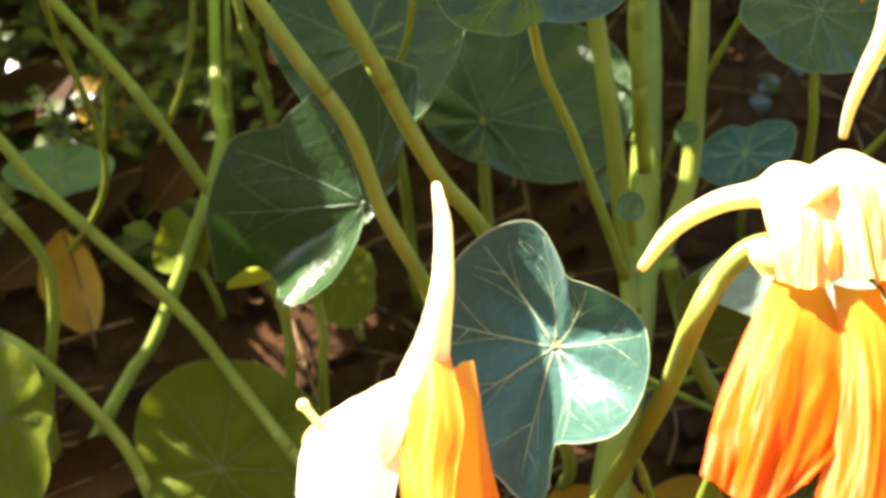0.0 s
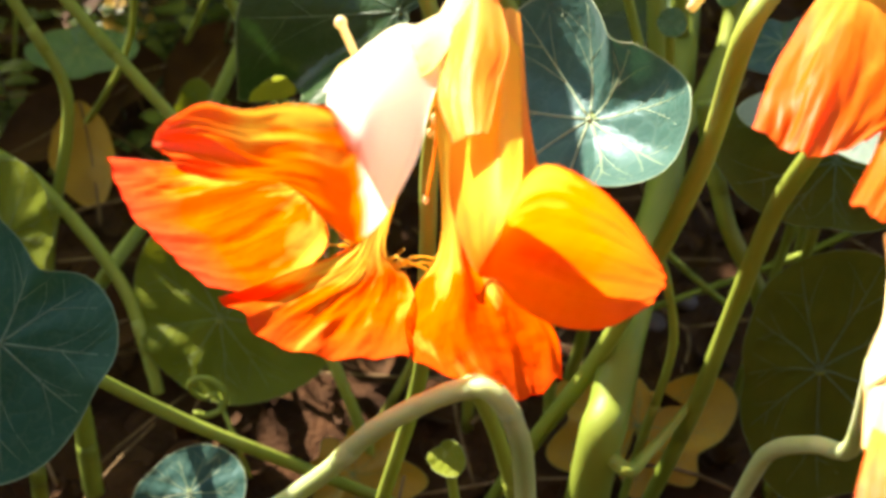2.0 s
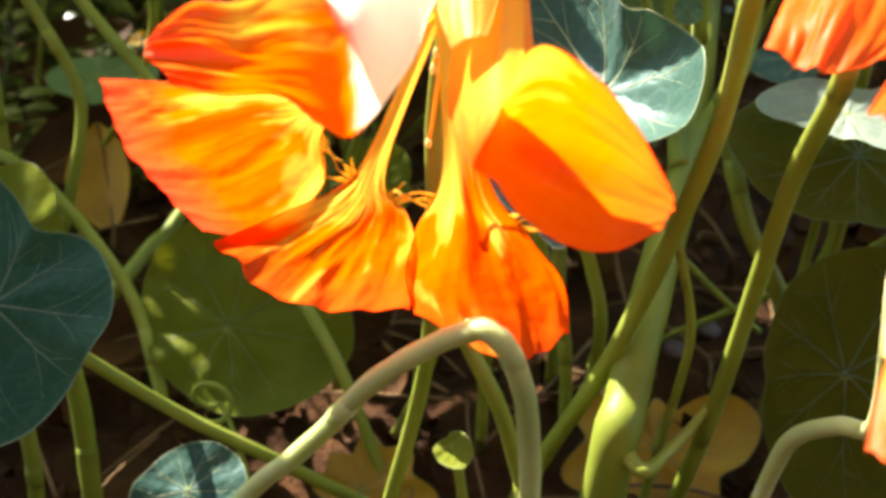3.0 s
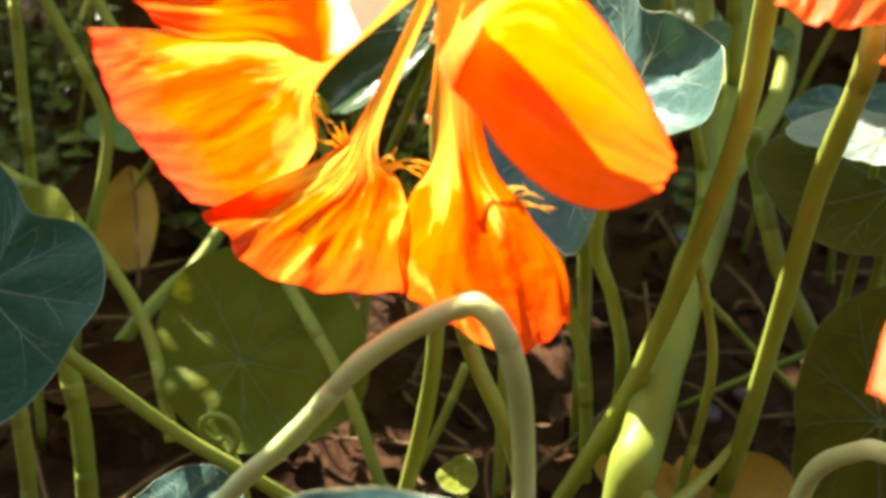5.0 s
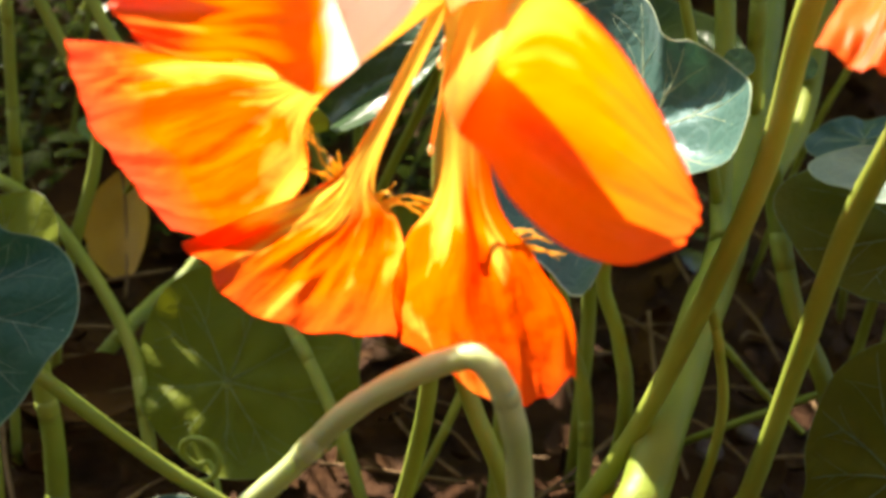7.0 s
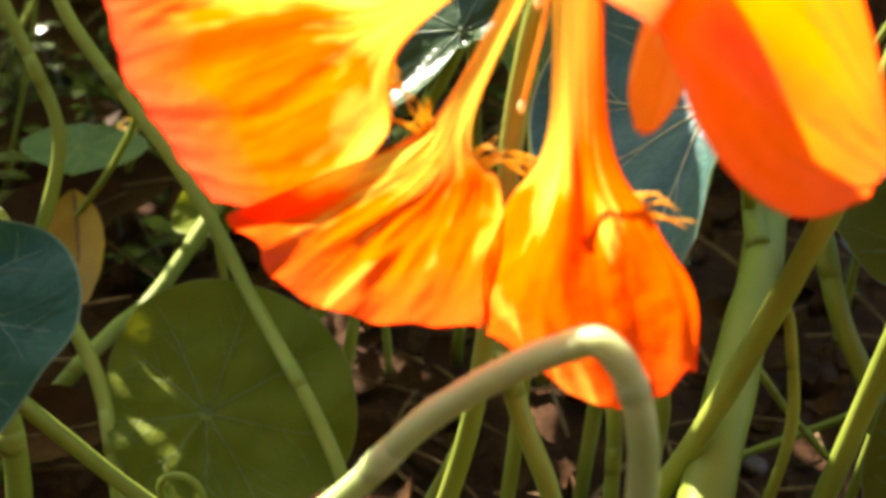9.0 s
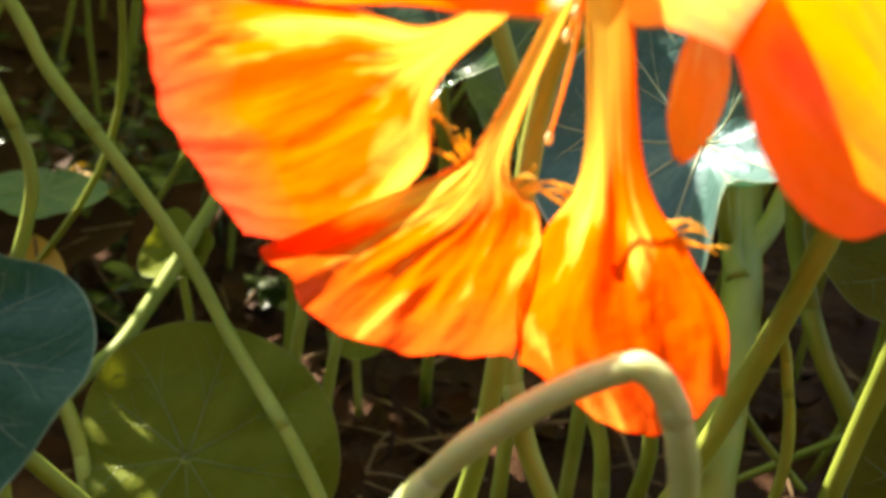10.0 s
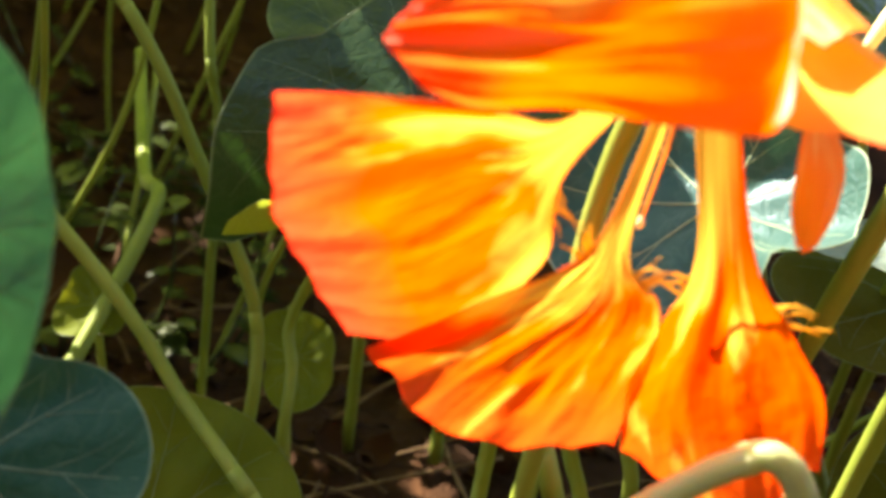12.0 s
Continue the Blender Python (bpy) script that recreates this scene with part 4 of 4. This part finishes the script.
# ---- stems ----
main_stem = stem('thick upright green main stem that forks', [(22.0, 100.0, 0.0), (23.0, 101.0, 18.0), (23.2, 100.7, 38.2), (24.5, 105.3, 42.4), (26.6, 114.8, 49.3), (29.4, 126.5, 55.8), (32.3, 137.5, 58.9), (34.9, 154.2, 64.3), (37.2, 179.5, 79.5), (37.1, 198.3, 96.0)], 3.50, 2.60, nodes=0)
stem("", local([(31.9, 140.3, 61.5), (31.4, 147.6, 65.0), (29.2, 153.4, 78.9), (27.1, 157.4, 90.9), (24.3, 163.8, 103.9), (22.1, 167.1, 112.1)], (22.0, 100.0, 0.0)), 1.70, 1.40, STEM, "branch", main_stem)
stem("", local([(34.1, 147.8, 62.2), (36.8, 151.1, 64.4), (39.9, 155.8, 68.2), (43.2, 163.1, 74.8), (44.3, 174.2, 88.6), (44.6, 181.2, 97.9), (44.8, 184.2, 102.7)], (22.0, 100.0, 0.0)), 1.80, 1.60, STEM, "branch", main_stem)
stem("", local([(23.2, 102.2, 37.2), (27.0, 96.4, 36.9), (30.7, 100.9, 36.2), (34.4, 104.9, 38.3), (37.4, 107.6, 42.0)], (22.0, 100.0, 0.0)), 1.35, 0.50, STEM, "branch", main_stem)
stem('green stem rising beside the orange flower', [(35.0, 115.0, 0.0), (36.0, 112.0, 15.0), (37.5, 107.0, 40.0), (37.8, 102.4, 64.0), (37.3, 96.0, 85.0), (36.9, 86.0, 102.0), (37.0, 87.0, 107.0), (38.0, 92.0, 114.0)], 1.30, 1.20)
stem('thin green side shoot beside a thick stem', [(30.0, 110.0, 0.0), (31.0, 108.0, 30.0), (31.6, 105.0, 53.0), (28.5, 104.0, 66.0), (26.0, 104.0, 72.0)], 0.75, 0.60)
stem('green stem leaning over the soil', [(62.0, 127.0, 0.0), (57.0, 128.0, 25.0), (50.0, 130.0, 45.0), (43.0, 133.0, 56.0), (38.5, 138.0, 67.0), (36.0, 139.0, 75.0)], 1.50, 1.40)
stem('thin green stem trailing over the soil', [(35.4, 143.3, 43.2), (44.1, 148.0, 33.1), (54.1, 151.8, 23.1)], 0.60, 0.60)
stem('green stem leaning beneath the orange flower', [(16.0, 104.0, 0.0), (14.0, 102.0, 13.0), (10.0, 98.0, 33.0), (5.8, 94.5, 48.0), (0.7, 95.0, 58.0), (-3.0, 97.0, 68.0), (-4.0, 98.0, 72.0)], 1.20, 1.10)
stem('long green stem arching over dark soil', [(-92.0, 175.0, 92.0), (-77.9, 167.6, 77.6), (-72.6, 164.6, 71.0), (-66.1, 161.6, 65.2), (-59.0, 158.4, 59.2), (-52.1, 155.8, 52.8), (-45.3, 152.0, 46.2), (-39.4, 147.6, 39.6), (-32.6, 141.0, 34.2), (-26.0, 135.0, 28.6), (-20.0, 130.0, 21.0), (-15.0, 127.0, 10.0), (-11.0, 125.0, 0.0)], 1.1, 1.1)
stem('slim green stem with a sharp kink', [(-90.2, 166.7, 84.0), (-85.0, 164.9, 75.2), (-78.6, 162.7, 65.4), (-73.3, 160.6, 55.8), (-72.9, 158.5, 47.4), (-75.0, 156.1, 36.9), (-76.3, 155.8, 32.2), (-79.0, 154.0, 18.0), (-80.0, 153.0, 0.0)], 1.1, 1.1)
stem('slender curved green stem above the litter', [(-101.1, 161.3, 45.7), (-93.0, 157.8, 43.8), (-78.5, 153.4, 38.8), (-61.6, 143.5, 25.0), (-54.9, 135.4, 12.5), (-53.2, 132.9, 7.3)], 1.20, 1.20)
stem('pale fleshy stem leaning over the soil', [(-80.6, 142.9, -6.6), (-76.4, 150.2, 2.1), (-70.2, 158.4, 12.1), (-65.4, 167.4, 17.3), (-59.8, 176.6, 22.9), (-48.3, 203.8, 46.8), (-51.9, 224.8, 46.2), (-56.5, 258.1, 53.3), (-58.7, 274.7, 59.8)], 1.50, 1.40)
stem('bright yellow-green stem in the sun', [(-74.0, 177.0, 112.0), (-66.0, 174.5, 103.0), (-58.5, 170.5, 95.5), (-51.7, 166.5, 88.6), (-46.0, 163.0, 80.8), (-40.9, 160.8, 71.6), (-35.5, 158.5, 62.0), (-31.3, 156.2, 54.2), (-29.1, 154.4, 46.7), (-28.7, 151.5, 38.0), (-30.0, 149.0, 20.0), (-31.0, 148.0, 0.0)], 1.0, 1.0)
stem('thick arching green stem before a leaf', [(-28.1, 133.7, 133.3), (-23.9, 132.6, 126.1), (-17.9, 130.2, 117.5), (-12.4, 128.1, 109.1), (-8.2, 125.8, 96.2), (-2.0, 124.9, 81.7), (1.4, 128.5, 61.8), (3.7, 135.1, 31.8), (5.0, 138.0, 0.0)], 1.15, 1.15)
stem('sunlit green stem arching past a leaf', [(-17.5, 137.4, 131.4), (-13.9, 136.1, 124.0), (-9.3, 134.1, 115.8), (-5.0, 132.6, 106.7), (-0.3, 131.3, 97.8), (5.5, 132.3, 88.4), (10.5, 137.6, 71.9), (15.3, 148.8, 39.5), (18.0, 156.0, 0.0)], 1.25, 1.25)
stem('upright green stem in the shade', [(31.4, 171.6, 109.6), (31.5, 169.0, 100.8), (32.7, 165.5, 90.9), (35.7, 165.5, 73.0)], 1.30, 1.30)
stem('thin upright stem among the weeds', [(-54.2, 267.3, 57.5), (-54.5, 259.4, 42.8), (-56.4, 256.9, 22.0), (-57.0, 258.0, 0.0)], 0.75, 0.75)
stem('thin upright stem among the weeds', [(-42.8, 216.7, 85.0), (-41.4, 213.4, 73.9), (-38.9, 213.1, 63.0), (-37.7, 212.8, 47.7), (-36.0, 213.0, 0.0)], 0.95, 0.95)
stem('thin upright stem among the weeds', [(-94.6, 172.3, 78.3), (-93.0, 169.8, 68.8), (-91.3, 166.2, 52.9), (-90.4, 164.3, 31.9)], 1.10, 1.10)
stem('forked green stem rising from the soil', [(-61.1, 110.9, 40.6), (-60.0, 110.8, 33.9), (-58.9, 110.4, 26.2), (-58.3, 109.3, 15.3), (-58.3, 109.1, 6.4)], 1.60, 1.70)
stem('green stem below a leaf edge', [(-66.7, 105.6, 36.2), (-65.6, 104.8, 30.0), (-64.7, 103.4, 18.5), (-65.1, 103.4, 10.0)], 1.30, 1.30)
stem('thin green stem low over the soil', [(-3.2, 141.3, 25.9), (-5.3, 140.3, 18.0), (-8.4, 139.5, 8.4), (-11.9, 139.7, -1.3)], 0.80, 0.80)
stem('thin green stem low over the soil', [(7.3, 127.7, 62.8), (10.5, 128.5, 52.7), (13.2, 128.3, 45.3), (15.7, 127.6, 39.1), (17.5, 128.0, 28.6), (18.9, 128.8, 14.8)], 1.10, 1.10)
stem('stem bent over in a hook, waxy, sunlight put into its pale colour', [(-42.0, 64.0, 0.0), (-34.6, 67.6, 28.5), (-23.1, 66.6, 52.5), (-15.8, 65.1, 63.0), (-12.2, 64.1, 68.5), (-8.4, 63.4, 74.7), (-4.8, 62.8, 78.9), (-1.2, 62.4, 82.1), (1.0, 62.0, 83.7), (2.5, 61.6, 84.6), (4.0, 61.2, 84.1), (5.4, 61.0, 82.4), (6.8, 60.9, 79.1), (7.8, 61.0, 74.9), (9.2, 61.6, 62.5), (10.4, 64.6, 33.5), (13.0, 64.0, 0.0)], 1.05, 1.2, STEM_SUN_PALE)
stem('tightly curled green tendril near the soil', [(-43.3, 121.0, 15.3), (-41.4, 121.4, 14.6), (-39.5, 121.8, 15.1), (-38.2, 122.2, 16.7), (-38.0, 122.6, 18.7), (-38.9, 123.0, 20.4), (-40.7, 123.4, 21.4), (-42.7, 123.8, 21.1), (-44.2, 124.2, 19.8), (-44.7, 124.6, 17.8), (-44.0, 125.0, 15.9), (-42.3, 125.4, 14.8), (-40.3, 125.8, 14.7), (-36.0, 120.0, 10.0), (-34.0, 121.0, 0.0)], 0.55, 0.45)


# ---- litter, weeds and small things on the soil ----
def flake(bm, at, size, rnd, curl):
    """A curled scrap of dry leaf."""
    turn = Euler((rnd.uniform(-0.7, 0.7), rnd.uniform(-0.7, 0.7), rnd.uniform(0, 6.3))).to_matrix()
    wide = size * rnd.uniform(0.35, 0.7)
    rows = []
    for i in range(5):
        s = i / 4
        w = wide * (0.25 + math.sin(math.pi * (0.1 + 0.8 * s)) * rnd.uniform(0.7, 1.1))
        row = []
        for k in (-1, 0, 1):
            p = Vector(((s - 0.5) * size, k * w * 0.5, curl * size * ((s - 0.5) ** 2 * 1.6 + abs(k) * 0.16) + rnd.uniform(-0.04, 0.04) * size))
            row.append(bm.verts.new(Vector(at) + turn @ p))
        rows.append(row)
    for a, b in zip(rows, rows[1:]):
        for k in range(2):
            bm.faces.new((a[k], a[k + 1], b[k + 1], b[k]))


def litter():
    rnd = random.Random(4)
    bm = bmesh.new()
    for _ in range(3400):
        x, y = rnd.uniform(-0.26, 0.22), 0.02 + 0.6 * rnd.random() ** 1.2
        flake(bm, (x, y, height(x, y) + rnd.uniform(0.0005, 0.005)), rnd.uniform(0.003, 0.012), rnd, rnd.uniform(-0.9, 1.4))
    tagged(part("leaf_litter", bm, LITTER), "brown curled scraps of dry leaves on the soil", "leaf litter", kind="stuff")
    bm = bmesh.new()
    for _ in range(380):
        x, y, a = rnd.uniform(-0.24, 0.2), rnd.uniform(0.03, 0.5), rnd.uniform(0, 3.14)
        far = rnd.uniform(8, 44)
        z = (height(x, y) + rnd.uniform(0.001, 0.008)) / MM
        p = Vector((x / MM, y / MM, z))
        d = Vector((math.cos(a), math.sin(a), rnd.uniform(-0.15, 0.35))) * far
        line = spline([p, p + d * 0.5 + Vector((rnd.uniform(-2, 2), rnd.uniform(-2, 2), rnd.uniform(0, 3))), p + d], 5)
        tube(bm, line, [rnd.uniform(0.2, 0.45)] * len(line), 5)
    tagged(part("twigs", bm, TWIG), "thin dry stalks and twigs among the litter", "twigs", kind="stuff")


def weeds():
    """Low small-leaved weeds behind the flowers."""
    rnd = random.Random(9)
    greens, stalks = bmesh.new(), bmesh.new()
    for _ in range(130):
        x, y = rnd.gauss(-0.095, 0.07), rnd.gauss(0.295, 0.06)
        if y < 0.225:
            continue
        p = Vector((x / MM, y / MM, height(x, y) / MM))
        tall = rnd.uniform(12, 48)
        lean = Vector((rnd.uniform(-0.7, 0.7), rnd.uniform(-0.7, 0.5), 1)).normalized()
        line = spline([p, p + lean * tall * 0.5 + Vector((rnd.uniform(-4, 4), rnd.uniform(-4, 4), 0)), p + lean * tall], 5)
        tube(stalks, line, [0.45 - 0.2 * i / len(line) for i in range(len(line))], 5)
        for i in range(2, len(line), 2):
            for side in (-1, 1):
                a = rnd.uniform(0, 6.3)
                out = Vector((math.cos(a), math.sin(a), rnd.uniform(-0.1, 0.6))).normalized()
                across = out.cross(Vector((0, 0, 1))).normalized()
                far = rnd.uniform(4.5, 9.5)
                b = line[i]
                mid = [b + out * far * s + Vector((0, 0, -0.25 * far * s * s)) for s in (0.0, 0.25, 0.5, 0.75, 1.0)]
                half = [0.03, 0.27, 0.36, 0.26, 0.02]
                vs = [[greens.verts.new((m + across * h * far * k + Vector((0, 0, abs(k) * 0.12 * far * h))) * MM) for k in (-1, 0, 1)] for m, h in zip(mid, half)]
                for q, r in zip(vs, vs[1:]):
                    for k in range(2):
                        greens.faces.new((q[k], q[k + 1], r[k + 1], r[k]))
    tagged(part("weeds", greens, WEED), "small glossy green weeds in the shade", "weeds", kind="stuff")
    tagged(part("weed_stalks", stalks, WEED), "thin pale stalks of low weeds", "weeds", kind="stuff")


def dry_leaf(label, centre, normal, up, far, wide, material):
    """A single withered leaf: two curled halves along a midrib."""
    rnd = random.Random(label)
    thing = root("dry_leaf", centre, label, "dry leaf", "dry leaves")
    n, e2 = Vector(normal).normalized(), Vector(up).normalized()
    e1 = e2.cross(n).normalized()
    e2 = n.cross(e1)
    bm = bmesh.new()
    rows = []
    for i in range(17):
        s = i / 16
        w = wide * math.sin(math.pi * min(1, 0.04 + s * 0.95)) ** 0.7 * (1 + 0.12 * noise.noise(Vector((s * 7, far, 0))))
        rows.append([bm.verts.new((e2 * (s - 0.5) * far + e1 * k / 5 * w + n * (abs(k / 5) ** 1.5 * w * 0.45 + 0.8 * noise.noise(Vector((s * 5, k * 0.5, far))) + far * 0.15 * (s - 0.5) ** 2)) * MM) for k in range(-5, 6)])
    for a, b in zip(rows, rows[1:]):
        for k in range(10):
            bm.faces.new((a[k], a[k + 1], b[k + 1], b[k]))
    part("blade", bm, material, thing)
    bm = bmesh.new()
    line = [e2 * (i / 16 - 0.5) * far + n * (far * 0.15 * (i / 16 - 0.5) ** 2 - 0.1) for i in range(-3, 17)]
    tube(bm, line, [0.35] * len(line), 6)
    part("midrib", bm, TWIG, thing)


def pebble(label, centre, size):
    bm = bmesh.new()
    made = bmesh.ops.create_icosphere(bm, subdivisions=3, radius=size * MM)
    for v in made["verts"]:
        v.co *= 1 + 0.25 * noise.noise(v.co * 150 + Vector(centre))
        v.co.z *= 0.65
    ob = part("pebble", bm, STONE)
    ob.location = Vector(centre) * MM
    tagged(ob, label, "pebble", "pebbles")


litter()
weeds()
dry_leaf("yellow-brown withered leaf standing among stalks", (-83.5, 197.4, 15.8), (-0.3, -0.8, 0.5), (-0.35, 0.3, 0.9), 24.0, 8.6, LEAF_YELLOW)
dry_leaf("curled brown leaf on the soil", (-70.0, 150.0, 6.0), (0.1, -0.4, 0.9), (0.8, 0.3, 0.3), 26.0, 7.0, LITTER)
dry_leaf("dull brown leaf lying behind the stalks", (-95.0, 215.0, 12.0), (0.2, -0.5, 0.8), (0.6, 0.6, 0.2), 34.0, 9.0, LITTER)
dry_leaf("brown crumpled dry leaf among the stalks", (-119.0, 281.0, 7.0), (0.1, -0.5, 0.8), (0.7, 0.4, 0.4), 32.0, 9.0, LITTER)
dry_leaf("pale tan dry leaf lying on the litter", (-97.0, 278.2, 6.0), (0.0, -0.4, 0.9), (-0.5, 0.6, 0.3), 24.0, 7.0, LEAF_YELLOW)
dry_leaf("curled brown leaf beside a round leaf", (-87.2, 157.2, 6.0), (0.2, -0.5, 0.8), (0.9, 0.2, 0.2), 22.0, 6.0, LITTER)
dry_leaf("broad curled brown leaf beneath the weeds", (-92.0, 232.0, 14.0), (0.1, -0.6, 0.8), (0.9, 0.2, 0.3), 34.0, 11.0, LITTER)
dry_leaf("crumpled dry brown leaf leaning on stalks", (-66.0, 240.0, 16.0), (-0.2, -0.6, 0.75), (0.5, 0.5, 0.5), 28.0, 9.0, LITTER)
pebble("small dark glinting pebble half in the soil", (32.6, 151.9, 1.5), 1.9)
pebble("small grey pebble among dry leaves", (43.9, 172.7, 1.5), 2.6)
pebble("small dark pebble behind the stems", (52.0, 180.0, 2.0), 2.5)


# ---- unseen leaves added above to shade the bed, on stalks rising out of view ----
def overhead():
    rnd, sway = random.Random(21), random.Random(5)

    def high_leaf(label, x, y, z, r):
        wide = [r * (1 + 0.06 * math.sin(k * 2.4 + x)) for k in range(16)]
        foot = (x - 34 + rnd.uniform(-12, 12), y + 50 + rnd.uniform(-10, 20), 0)
        leaf(label, (x, y, z), (rnd.uniform(-0.35, 0.05), rnd.uniform(-0.15, 0.3), 0.9), wide, [0.0] * 16,
             petiole=[(x - 3, y + 4, z - 12), (x - 10 + sway.uniform(-9, 9), y + 16 + sway.uniform(-8, 8), z * 0.68), (x - 20 + sway.uniform(-14, 14), y + 30 + sway.uniform(-10, 10), z * 0.34), foot], high=True)

    # each set so that its shadow falls on a chosen leaf or patch
    singles = [(-57, 150, 152, 18), (-158, 236, 180, 15), (-48, 206, 172, 23), (-90, 209, 165, 15), (6, 196, 150, 23), (-120, 252, 178, 23), (-150, 292, 178, 24), (80, 110, 154, 24), (-100, 302, 178, 24), (-110, 257, 176, 21), (-134, 150, 175, 30), (-81, 266, 178, 27), (-50, 192, 158, 19), (-2, 146, 147, 17), (13, 206, 166, 22), (118, 152, 176, 27), (92, 196, 180, 26), (128, 74, 170, 26)]
    for spot in singles:
        high_leaf("round nasturtium leaf held over its neighbours", *spot)
    for row in range(12):
        for col in range(10):
            x, y = -320 + col * 40 + rnd.uniform(-8, 8) + (row % 2) * 20, 132 + row * 41 + rnd.uniform(-8, 8)
            if -118 < x < -15 and y < 180 or x > -18 and y < 260 or -215 < x < -140 and 205 < y < 330 and rnd.random() < 0.5 or math.hypot(x + 101, y - 201) < 30 or math.hypot(x + 166, y - 238) < 36 or math.hypot(x + 240, y - 364) < 34:
                continue
            if min(math.hypot(x - q[0], y - q[1]) for q in singles) < 30:
                continue
            high_leaf("broad nasturtium leaf held high over the bed", x, y, rnd.uniform(160, 195), rnd.uniform(25, 31))


overhead()
